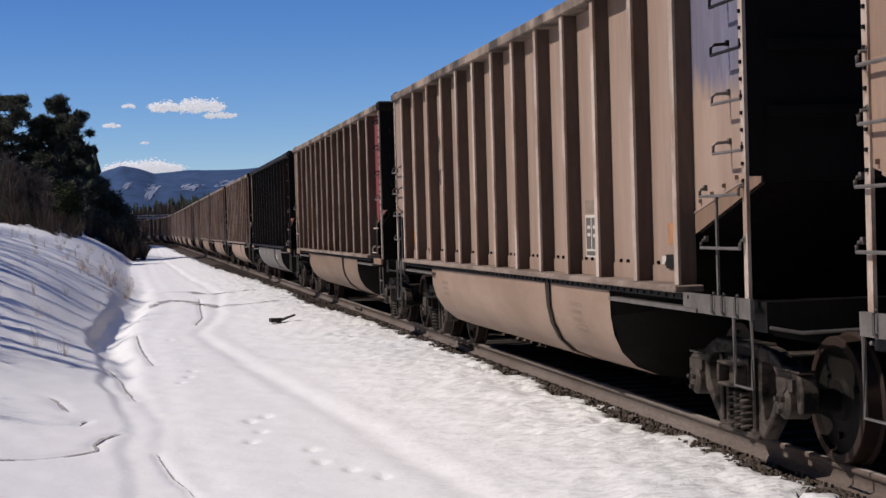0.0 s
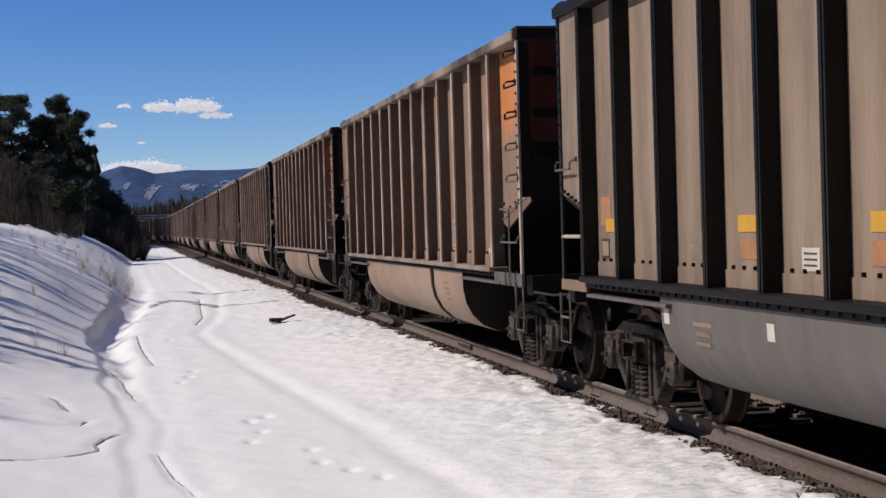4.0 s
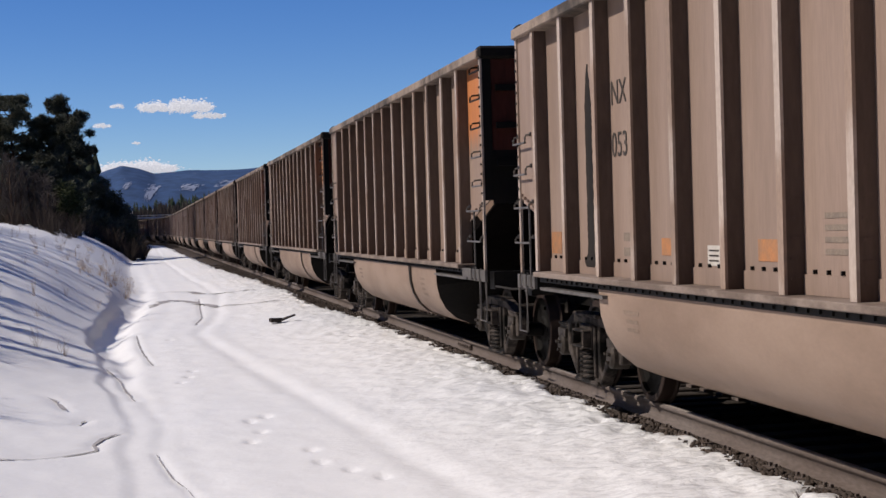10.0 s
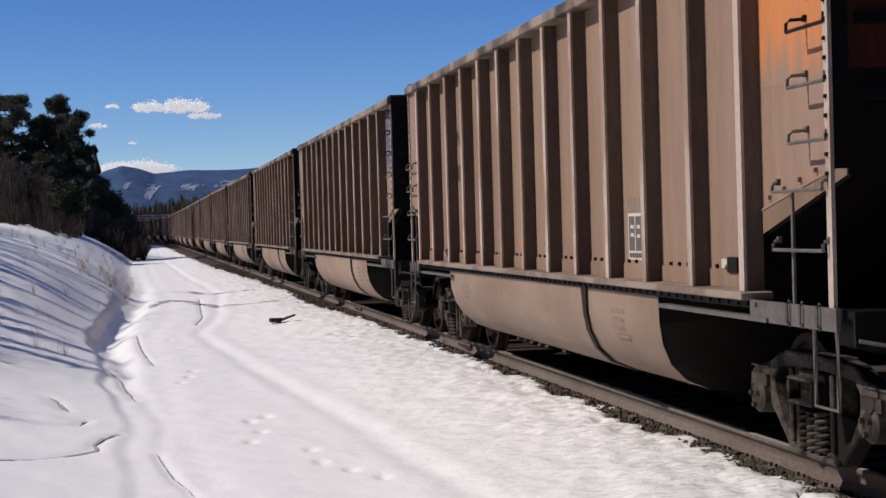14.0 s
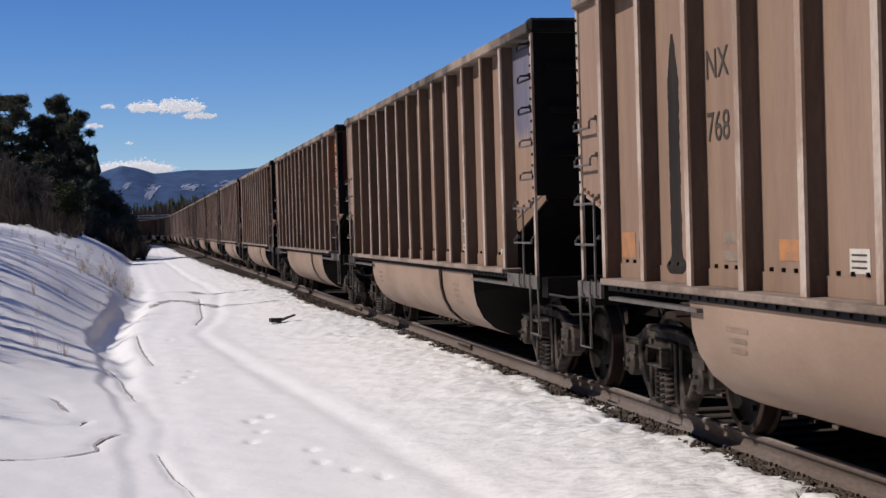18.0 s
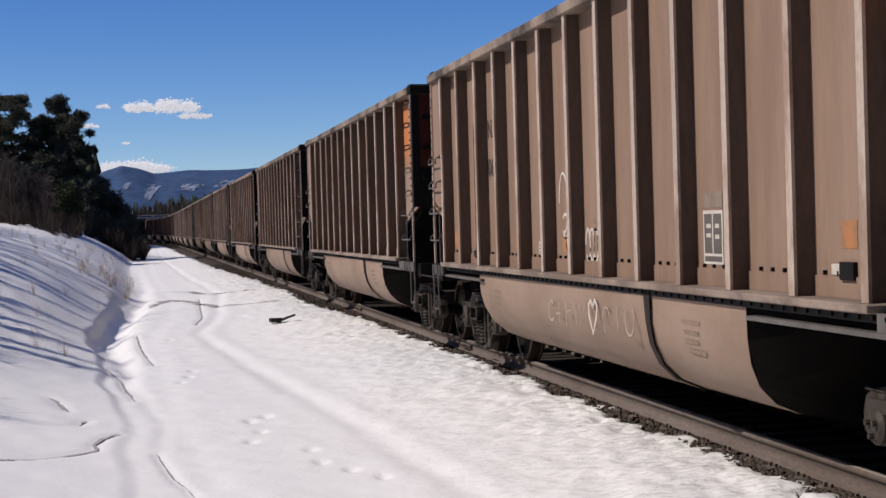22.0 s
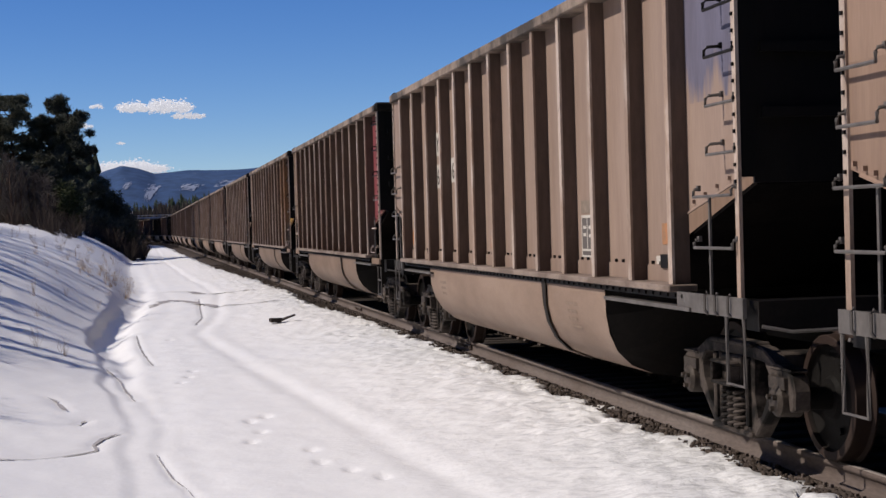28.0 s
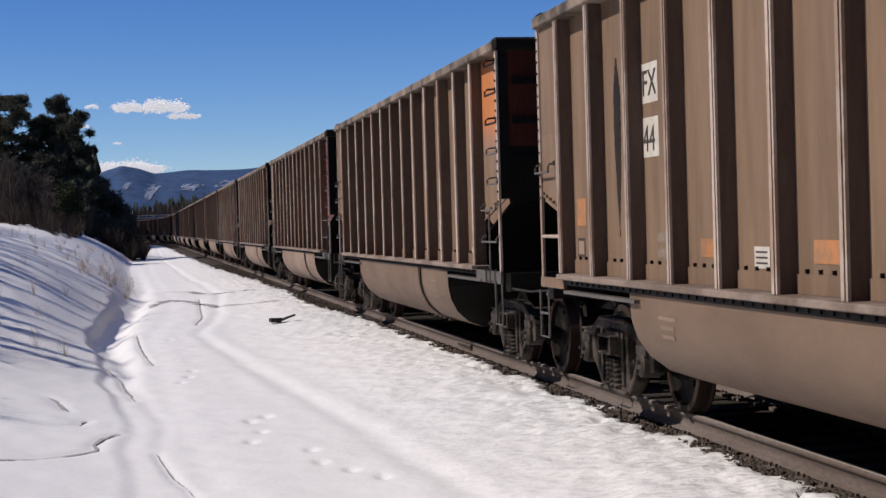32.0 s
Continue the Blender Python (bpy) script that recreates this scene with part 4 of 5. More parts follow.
FOOTPRINTS = [(1.1, 16.9), (1.3, 17.3), (1.0, 15.3), (1.5, 14.5), (1.5, 13.7), (1.9, 12.7), (0.5, 21.6), (0.7, 23.3), (0.5, 30.1), (1.15, 16.0), (1.7, 13.2), (0.62, 22.4)]
TRAILS = [  # cracks and animal trails in the crust, drawn as grey ribbons: points, width
    ([(-1.4, 14.1), (-1.25, 14.2), (-0.93, 14.4), (-0.69, 14.7), (-0.46, 15.0), (-0.5, 15.4), (-0.41, 15.8), (-0.27, 16.2)], 0.07),
    ([(-1.14, 19.2), (-1.03, 18.9), (-0.92, 18.3), (-0.85, 18.0)], 0.08), ([(-0.7, 16.8), (-0.62, 17.3)], 0.10),
    ([(0.26, 44.2), (0.53, 46.2), (0.82, 47.8), (1.55, 45.4), (2.04, 42.7), (3.22, 42.8), (3.99, 42.6), (4.4, 42.7)], 0.5),
    ([(0.58, 54.7), (1.63, 54.6), (2.01, 51.7), (2.9, 50.8), (3.62, 51.1)], 0.45),
    ([(0.09, 14.8), (0.15, 14.0), (0.21, 13.3), (0.3, 12.8), (0.36, 12.3)], 0.02),
    ([(-0.57, 24.5), (-0.33, 22.6), (-0.24, 21.0), (-0.12, 19.6)], 0.05),
    ([(-0.12, 32.0), (-0.05, 28.4), (0.07, 25.9), (0.14, 24.8)], 0.055),
    ([(1.69, 47.8), (1.46, 40.3), (1.4, 37.7), (1.13, 34.8)], 0.07)]


def away(x, y, line):
    """How far points are from a broken line."""
    best = np.full(np.broadcast(x, y).shape, 9.0)
    if y.min() > max(q[1] for q in line) + 3 or y.max() < min(q[1] for q in line) - 3:
        return best
    for (x0, y0), (x1, y1) in zip(line, line[1:]):
        t = np.clip(((x - x0) * (x1 - x0) + (y - y0) * (y1 - y0)) / ((x1 - x0) ** 2 + (y1 - y0) ** 2), 0, 1)
        best = np.minimum(best, np.hypot(x - x0 - t * (x1 - x0), y - y0 - t * (y1 - y0)))
    return best


def ground_height(x, y):
    z = -0.165 + 0 * x
    z = z - 0.12 * smooth(4.0, 1.5, x) + 0.02 * ripple(x * 0.9, y * 0.5, 3) + 0.004 * ripple(x * 6, y * 4, 8) + (0.020 * grain(x * 3.2, y * 2.6, 1) + 0.014 * grain(x * 6.5, y * 5.5, 2) + 0.016 * grain(x * 9, y * 5.0, 4)) * smooth(1.8, 4.0, x) + 0.006 * grain(x * 4, y * 3, 3)
    for ys, xs, w, d in RUTS:
        c = np.interp(y, ys, xs) + 0.03 * np.sin(y * 0.55) + 0.015 * np.sin(y * 1.3)
        u = (x - c) / w
        z = z - d * np.exp(-u * u) + 0.5 * d * (np.exp(-(u - 1.8) ** 2 * 0.9) + 0.3 * np.exp(-(u + 1.8) ** 2 * 0.9))
    for fx, fy in FOOTPRINTS:
        z = z - 0.040 * np.exp(-((x - fx) / 0.05) ** 2 - ((y - fy) / 0.11) ** 2)
    for line, w in TRAILS:
        z = z - 0.018 * np.exp(-(away(x, y, line) / (0.6 * w + 0.03)) ** 2)
    # bank on the left, with an undercut lip where the drift has broken
    foot = bank_foot(y) + 0.05 * np.sin(y * 0.8) + 0.03 * np.sin(y * 1.9 + 1)
    u = np.maximum(0, foot - x)
    crest = np.interp(y, [0, 14, 17, 22, 30, 45, 60, 80, 100, 140, 250, 500], [0.5, 0.6, 0.8, 1.5, 2.3, 3.0, 3.4, 3.4, 3.1, 2.7, 2.4, 4])
    rise = crest * (1 - np.exp(-(u * u / (u + 0.5)) / np.interp(y, [0, 15, 22, 40, 60, 80, 100, 140], [8.0, 8.0, 3.6, 3.4, 4.6, 5.0, 3.2, 2.6])))
    lip = np.interp(y, [0, 17, 25, 34, 50, 58, 500], [0.02, 0.03, 0.08, 0.17, 0.15, 0.08, 0.1])
    gully = np.interp(y, [11, 13, 20, 25, 31, 42, 50, 60, 90], [0.0, 0.004, 0.016, 0.08, 0.22, 0.21, 0.10, 0.05, 0.0])
    z = z - gully * np.exp(-((x - foot - 0.28) / np.interp(y, [12, 20, 30, 40, 60], [0.07, 0.10, 0.27, 0.30, 0.25])) ** 2)
    bump = (0.10 * ripple(x * 0.35 + y * 0.25, y * 0.12 - x * 0.3, 21) + 0.035 * ripple(x * 1.6 + y * 0.8, y * 0.5, 5)) * smooth(0.1, 1.5, u)
    z = z + rise + lip * smooth(0.0, np.interp(y, [38, 55], [0.18, 1.0]), u) + bump
    z = z + 4.0 * smooth(10, 60, u) + 14 * smooth(40, 400, u)
    # under the line the snow gives way to the ballast
    e = snow_edge(y) + 0.04 * np.sin(y * 2.1) + 0.04 * np.sin(y * 5.3 + 1) + 0.035 * np.sin(y * 11.7 + np.sin(y * 3)) + 0.02 * np.sin(y * 23)
    e = e + 0.15 * grain(x * 5, y * 3.5, 9) + 0.08 * grain(x * 11, y * 8, 10)
    z = z - 0.12 * smooth(0.40, 0.62, 0.5 * grain(x * 6.5, y * 7.5, 12) + 0.7 * grain(x * 14, y * 10, 13)) * smooth(e - 0.55, e - 0.05, x)
    c = np.array([line_at(float(q))[0] - TRACK_X for q in np.ravel(y)]).reshape(np.shape(y))
    z = z - 0.45 * smooth(e - 0.10 + c, e + 0.12 + c, x) * smooth(70 + c, 60 + c, x)
    # hills behind the bend
    z = z + 6 * smooth(330, 520, y) * smooth(-60, 40, x) + 10 * smooth(500, 900, y)
    return z


def grid_mesh(name, xs, ys, height, material):
    X, Y = np.meshgrid(xs, ys)
    Z = np.concatenate([height(X[j:j + 1], Y[j:j + 1]) for j in range(len(ys))])
    v = np.stack([X, Y, Z], -1).reshape(-1, 3)
    nx, ny = len(xs), len(ys)
    i = (np.arange(ny - 1)[:, None] * nx + np.arange(nx - 1)[None]).ravel()
    return raw(name, v, np.stack([i, i + 1, i + nx + 1, i + nx], 1), material, True)


xs = np.concatenate([[-2500, -1200, -600, -300, -160, -100, -70, -50, -38, -30, -24, -20, -17, -14, -12], np.arange(-10.5, -3, 0.22), np.arange(-3, -1, 0.07), np.arange(-1, 2.8, 0.04), np.arange(2.8, 5.2, 0.06),
                     np.arange(5.4, 8, 0.5), [9, 10, 12, 15, 20, 30, 50, 90, 160, 300, 700, 1500, 2500]])
ys = np.concatenate([[-300, -120, -60, -30, -15, -5, 2, 6], np.arange(8, 30, 0.10), np.arange(30, 60, 0.2), np.arange(60, 120, 0.6), np.arange(120, 260, 2.0),
                     np.arange(260, 420, 8), np.arange(420, 900, 40), [1000, 1300, 1800, 2500, 3400]])
tagged(new("ground", grid_mesh("ground", xs, ys, ground_height, SNOW)), "bright trampled snow over rough ground beside the line", "snow", kind="structure")


CRACK_GREY = surface("crack_grey", (0.27, 0.255, 0.26), 0.8, 0.0, 20, 3, 0.3, 0.2, (1, 1, 1), (0.34, 0.325, 0.33), 0.7)


def broken_line(line, width, seed):
    """A ragged grey ribbon along a crack of the crust."""
    r, v, ends = random.Random(seed), [], []
    for (x0, y0), (x1, y1) in zip(line, line[1:]):
        n = max(2, int(math.hypot(x1 - x0, y1 - y0) / (0.12 + width * 0.25)))
        ends += [(x0 + (x1 - x0) * k / n, y0 + (y1 - y0) * k / n) for k in range(n)]
    ends.append(line[-1])
    for k, (x, y) in enumerate(ends):
        a, b = ends[max(0, k - 1)], ends[min(len(ends) - 1, k + 1)]
        d = Vector((b[0] - a[0], b[1] - a[1], 0)).normalized()
        q = Vector((-d.y, d.x, 0)) * width * 0.5 * r.uniform(0.15, 0.85) * min(1.0, 0.25 + 0.4 * min(k, len(ends) - 1 - k))
        x, y = x + r.gauss(0, 0.1) * width, y + r.gauss(0, 0.15) * width
        z = float(np.max(ground_height(np.array([[x - 0.03, x, x + 0.03]]), np.array([[y] * 3])))) + 0.008
        v += [(x + q.x, y + q.y, z), (x - q.x, y - q.y, z)]
    ob = new("snow_crack", raw("snow_crack", v, [(2 * k, 2 * k + 1, 2 * k + 3, 2 * k + 2) for k in range(len(ends) - 1)], CRACK_GREY))
    return tagged(ob, "thin broken grey line in the snow crust", "crack", kind="structure")


for k, (line, w) in enumerate(TRAILS):
    broken_line(line, w, k)


# ---- the line ----
def along(y0, y1, step):
    out, y = [], y0
    while y < y1 + 1e-6:
        out.append(y)
        y += step
    return out


def swept(name, profile, ys, material, smooth_it=False):
    """A profile of (offset, z) drawn along the line."""
    k, v, f = len(profile), [], []
    for y in ys:
        cx, turn = line_at(y)
        c, s = math.cos(radians(turn)), math.sin(radians(turn))
        v += [(cx + o * c, y + o * s, z) for o, z in profile]
    for i in range(len(ys) - 1):
        f += [(i * k + j, i * k + (j + 1) % k, (i + 1) * k + (j + 1) % k, (i + 1) * k + j) for j in range(k)]
    return raw(name, v, f, material, smooth_it)


LINE_Y = [-40.0, 0.0] + along(8, 200, 8.0) + along(206, 470, 6.0)
track = tagged(new("railway_track"), "rusty rails on dark ballast and wooden ties in the snow", "railway", kind="structure")
head = [(-0.036, -0.012), (-0.028, -0.002), (0.028, -0.002), (0.036, -0.012), (0.034, -0.040), (0.010, -0.052), (0.009, -0.135), (0.070, -0.160), (0.070, -0.172),
        (-0.070, -0.172), (-0.070, -0.160), (-0.009, -0.135), (-0.010, -0.052), (-0.034, -0.040)]
for s in (-1, 1):
    rail = new("rail", swept("rail", [(s * 0.7535 + o, z) for o, z in head], LINE_Y, RAIL))
    rail.parent = track
    band = new("running_surface", swept("running_surface", [(s * 0.7535 - 0.026, -0.004), (s * 0.7535 + 0.026, -0.004), (s * 0.7535 + 0.026, 0.0), (s * 0.7535 - 0.026, 0.0)], LINE_Y, RAILTOP))
    band.parent = rail
# beyond 3.2 on the right, an unseen dark bank stands in for shaded ground
bed = [(-2.9, -0.75), (-1.75, -0.33), (-1.1, -0.25), (-0.6, -0.27), (0.6, -0.27), (1.1, -0.25), (1.75, -0.33), (3.2, -0.55), (9, -0.5), (13, 1.4), (60, 2.6), (60, -0.9)]
b = new("ballast_bed", swept("ballast_bed", bed, LINE_Y, STONE))
b.parent = track
for s, y in ((-1, 23.5), (-1, 35.4), (1, 17.5), (1, 29.5)):
    g = Geo().box(-0.016, 0.016, -0.45, 0.45, -0.135, -0.055)
    for k in range(6):
        g.box(-0.035, -0.016, -0.40 + 0.16 * k - 0.018, -0.40 + 0.16 * k + 0.018, -0.112, -0.078)
    ob = part("joint_bar", g, RAIL, track, at=pose(TRACK_X + s * 0.7535 - 0.028, y, 0))
tie = Geo().box(-1.22, 1.22, -0.115, 0.115, -0.38, -0.205).mesh("tie", WOOD_TIE, 0.012)
plate_me = Geo()
for s in (-1, 1):
    plate_me.box(s * 0.7535 - 0.17, s * 0.7535 + 0.17, -0.09, 0.09, -0.205, -0.172)
    for dx, dy in ((-0.11, -0.05), (0.11, -0.05), (-0.11, 0.05), (0.11, 0.05)):
        plate_me.box(s * 0.7535 + dx - 0.012, s * 0.7535 + dx + 0.012, dy - 0.012, dy + 0.012, -0.172, -0.145)
plate_me = plate_me.mesh("tie_plates", RAIL)
rnd = random.Random(2)
for j in range(150):
    y = 4 + 0.495 * j
    cx, turn = line_at(y)
    t = new("tie", tie)
    t.parent, t.matrix_basis = track, pose(cx + rnd.uniform(-0.04, 0.04), y + rnd.uniform(-0.02, 0.02), rnd.uniform(-0.008, 0.0), 0, 0, rnd.uniform(-1, 1))
    p = new("tie_plates", plate_me)
    p.parent, p.matrix_basis = t, pose(cx - t.location.x, 0, -t.location.z)


def scatter(name, blueprint_v, blueprint_f, places, material):
    """Many small copies of a shape in one mesh. places: rows of matrix."""
    bv, bf = np.array(blueprint_v, dtype=np.float64), np.array(blueprint_f)
    V, F = [], []
    for k, m in enumerate(places):
        a = np.array(m)
        V.append(bv @ a[:3, :3].T + a[:3, 3])
        F.append(bf + k * len(bv))
    return raw(name, np.concatenate(V), np.concatenate(F), material)


def pebble():
    bm = bmesh.new()
    bmesh.ops.create_icosphere(bm, subdivisions=1, radius=0.5)
    r = random.Random(9)
    for q in bm.verts:
        q.co *= r.uniform(0.75, 1.2)
    v, f = [tuple(q.co) for q in bm.verts], [tuple(q.index for q in p.verts) for p in bm.faces]
    bm.free()
    return v, f


def spread(n, seed, xr, yr, size, zfun, power=1.0):
    r, out = random.Random(seed), []
    for _ in range(n):
        y = yr[0] + (yr[1] - yr[0]) * r.random() ** power
        x = xr(y, r)
        s = r.uniform(*size)
        out.append(Matrix.Translation((x, y, zfun(x, y) + s * 0.1)) @ Euler((r.uniform(0, 6), r.uniform(0, 6), r.uniform(0, 6))).to_matrix().to_4x4() @ Matrix.Diagonal((s, s * r.uniform(0.6, 1), s * r.uniform(0.5, 0.9), 1)))
    return out


def bed_z(x, y):
    o = x - line_at(y)[0]
    return float(np.interp(o, [p[0] for p in bed], [p[1] for p in bed]))


pv, pf = pebble()
stones = spread(7500, 3, lambda y, r: float(snow_edge(y)) + r.uniform(-0.16, 0.08 + 4.83 - float(snow_edge(y))), (8.5, 90), (0.03, 0.08), lambda x, y: -0.195, 1.7)
stones += spread(2500, 4, lambda y, r: 5.62 + r.uniform(-0.7, 1.5), (8.5, 45), (0.03, 0.07), bed_z, 1.5)
ob = new("ballast_stones", scatter("ballast_stones", pv, pf, stones, STONE))
ob.parent = track
tagged(ob, "loose dark crushed ballast stones", kind="stuff")


# ---- trees and brush ----
def tuft(n, seed, r0, length, width):
    """A clump of needle blades pointing outwards."""
    r, v, f = random.Random(seed), [], []
    for k in range(n):
        d = Vector((r.gauss(0, 1), r.gauss(0, 1), r.gauss(0, 0.7))).normalized()
        p = d * r0 * r.random()
        s = d.cross(Vector((r.gauss(0, 1), r.gauss(0, 1), r.gauss(0, 1)))).normalized() * width
        e = p + d * length * r.uniform(0.6, 1.1)
        v += [tuple(p - s), tuple(p + s), tuple(e)]
        f.append((3 * k, 3 * k + 1, 3 * k + 2))
    return v, f


TUFTS = [tuft(60, s, 0.34, 0.24, 0.045) for s in range(3)]


def pine(name, x, y, z, height, spread_r, base, seed, label, material=None, density=1.0, lean=0.0, clumps=False):
    """A pine: tapered trunk, limbs, and a crown of needle clumps with gaps."""
    r = random.Random(seed)
    tree = new(name)
    tree.matrix_basis = pose(x, y, z)
    pts = [(lean * (k / 8) ** 2 * height + 0.08 * r.uniform(-1, 1), 0.08 * r.uniform(-1, 1), height * k / 8) for k in range(9)]
    pts[0] = (0, 0, -0.4)
    g = Geo().tube(pts, [height * 0.018 * (1 - 0.92 * k / 8) + 0.015 for k in range(9)], 7)
    tips = []
    n = int((60 if clumps else 46) * density * height / 12)
    for k in range(n):
        f = base + (1 - base) * (k + r.random()) / n
        h, g01 = f * height, (f - base) / (1 - base)
        shape = math.sin(math.pi * (0.18 + 0.80 * g01)) ** 0.8
        if clumps:
            shape = min(1.0, 0.55 + 0.6 * g01) * (1.0 if g01 < 0.72 else math.sqrt(max(0.08, 1 - ((g01 - 0.72) / 0.30) ** 2)))
        ln = spread_r * shape * r.uniform(0.45, 1.15)
        a = r.uniform(0, 6.283)
        o = Vector((lean * f * f * height, 0, h))
        e = o + Vector((ln * math.cos(a), ln * math.sin(a), ln * r.uniform(-0.05, 0.45)))
        mid = o.lerp(e, 0.5) + Vector((0, 0, -0.08 * ln))
        g.tube([o, mid, e], [0.05, 0.035, 0.012], 5)
        if clumps:
            c, rad = o.lerp(e, 0.9), r.uniform(0.26, 0.50)
            for j in range(int(70 * rad)):
                q = Vector((r.gauss(0, 1), r.gauss(0, 1), r.gauss(0, 0.7)))
                q = q.normalized() * rad * 1.5 * r.random() ** 0.5
                tips.append((c + Vector((q.x, q.y, abs(q.z) * 0.8 - 0.1)), r.uniform(0.45, 0.8)))
            continue
        for j in range(max(3, int(6.5 * ln * density))):
            q = o.lerp(e, r.uniform(0.35, 1.08)) + Vector((r.gauss(0, 0.32), r.gauss(0, 0.32), r.gauss(0.08, 0.20)))
            tips.append((q, r.uniform(0.55, 1.15)))
    for j in range(6):
        tips.append((Vector((lean * height, 0, height)) + Vector((r.gauss(0, 0.2), r.gauss(0, 0.2), r.uniform(-0.6, 0.1))), 0.7))
    part("trunk", g, BARK, tree)
    V, F, o = [], [], 0
    for q, s in tips:
        bv, bf = TUFTS[r.randrange(3)]
        m = np.array(Euler((r.uniform(0, 6), r.uniform(0, 6), r.uniform(0, 6))).to_matrix()) * s
        a = np.array(bv) @ m.T + np.array(q)
        V.append(a)
        F.append(np.array(bf) + o)
        o += len(bv)
    c = new("crown", raw("crown", np.concatenate(V), np.concatenate(F), material or NEEDLE))
    c.parent = tree
    tagged(tree, label, "tree", "pines beside the line")
    return tree


def ground_z(x, y):
    return float(ground_height(np.array([[float(x)]]), np.array([[float(y)]]))[0, 0])


# pines on the bank, large ones first
for k, (x, y, top, r, base, lab, d, c) in enumerate([
        (-9.0, 120, 11.9, 2.1, 0.25, "tall dark ponderosa pine with a rounded crown", 1.2, True),
        (-4.95, 120, 11.5, 2.0, 0.30, "tall dark ponderosa pine with sky gaps in its crown", 0.95, True),
        (-4.3, 119, 7.8, 1.9, 0.25, "dark ponderosa pine leaning out of the wood", 1.1, True),
        (-7.0, 122, 10.2, 1.9, 0.2, "dark ponderosa pine between taller ones", 1.3, True),
        (-11.2, 122, 11.6, 2.2, 0.2, "dark ponderosa pine of the wood", 1.2, True),
        (-6.6, 117, 7.4, 2.2, 0.05, "broad dark pine of the wood's edge", 1.4, False),
        (-4.7, 117, 5.6, 1.7, 0.03, "broad dark pine of the wood's edge", 1.5, False),
        (-8.8, 115, 6.8, 2.4, 0.03, "low dense dark pine", 1.4, False),
        (-2.55, 121, 5.7, 0.8, 0.05, "slim young dark pine among the tall ones", 1.8, False),
        (-3.3, 122, 4.9, 1.1, 0.03, "young dark pine among the tall ones", 1.6, False),
        (-1.75, 121, 4.3, 0.95, 0.04, "young dark pine at the end of the wood", 1.7, False),
        (-0.95, 122, 3.5, 0.85, 0.03, "small dark pine by the line", 1.7, False),
        (-2.3, 118, 2.9, 1.2, 0.02, "bushy pine in front of the wood", 1.5, False),
        (-4.6, 113, 3.4, 1.6, 0.02, "bushy pine in front of the wood", 1.4, False),
        (-7.0, 110, 3.6, 1.9, 0.02, "bushy pine in front of the wood", 1.3, False)]):
    gz = ground_z(x, y)
    pine("pine_tree", x, y, gz, top - gz, r, base, 40 + k, lab, None, d, 0.0, c)
# pines behind the wood; most are added to shade the far cars
for k, (x, y, h, rad) in enumerate([(-8.6, 200, 15, 2.3), (-9.5, 208, 16, 2.4), (-8.8, 216, 15, 2.3), (-10, 225, 16, 2.5), (-9.4, 233, 16, 2.4), (-11, 241, 17, 2.5), (-10.2, 250, 17, 2.5), (-12, 259, 17, 2.6),
                                     (-12.5, 270, 17, 2.6), (-14, 282, 17, 2.6), (-14, 128, 12, 2.4), (-12.5, 116, 9, 2.3), (-16, 135, 13, 2.4)]):
    pine("pine_tree", x, y, ground_z(x, y), h, rad, 0.06, 140 + k, "dark pine of the wood along the line", None, 0.9)
gz = ground_z(-4.6, 104)
pine("pine_tree", -4.55, 104, gz, 3.0, 1.1, 0.03, 77, "small yellowish young pine in front of the dark wood", NEEDLE_PALE, 1.5)


def bare_tree(x, y, h, seed, bark=None):
    """A leafless sapling: bent trunk, branches and twigs."""
    r = random.Random(seed)
    tree = new("bare_tree")
    tree.matrix_basis = pose(x, y, ground_z(x, y) - 0.1, 0, 0, r.uniform(0, 360))
    top = Vector((r.uniform(-0.5, 0.5), r.uniform(-0.5, 0.5), h))
    part("trunk", Geo().tube([(0, 0, 0), top * 0.35 + Vector((0.1, 0, 0)), top * 0.7, top], [0.11, 0.09, 0.06, 0.02], 6), BARK, tree)
    g = Geo()
    for k in range(34):
        f = r.uniform(0.12, 0.97)
        o, a, ln = top * f, r.uniform(0, 6.283), h * (1.05 - f) * r.uniform(0.12, 0.26) + 0.15
        e = o + Vector((ln * math.cos(a), ln * math.sin(a), ln * r.uniform(0.9, 2.2)))
        g.tube([o, o.lerp(e, 0.5) + Vector((0, 0, 0.08)), e], [0.034, 0.026, 0.01], 4)
        for _ in range(4):
            p = o.lerp(e, r.uniform(0.35, 0.95))
            q = p + Vector((r.gauss(0, 0.3), r.gauss(0, 0.3), r.uniform(0.1, 0.5)))
            g.tube([p, q], [0.012, 0.004], 3)
    part("crown", g, bark or TWIG, tree)
    return tagged(tree, "bare leafless sapling standing in snow on the bank", "tree", "saplings on the bank")


# saplings out of view on the left, added for shadow streaks on the bank
r = random.Random(31)
for k in range(72):
    y = 16.8 + 67.2 * ((k + r.random()) / 72)
    x = -0.094 * y - r.uniform(1.0, 5.0)
    bare_tree(x, y, (float(bank_foot(y)) - x) * r.uniform(0.26, 0.60), 300 + k)


for k in range(16):          # a thicket of grey saplings in front of the pines
    bare_tree(-8.9 + 0.24 * k + r.uniform(-0.2, 0.2), 101 + r.uniform(-2, 3), (4.6 - 0.11 * k) * r.uniform(0.75, 1.05), 500 + k, TWIG_GREY)


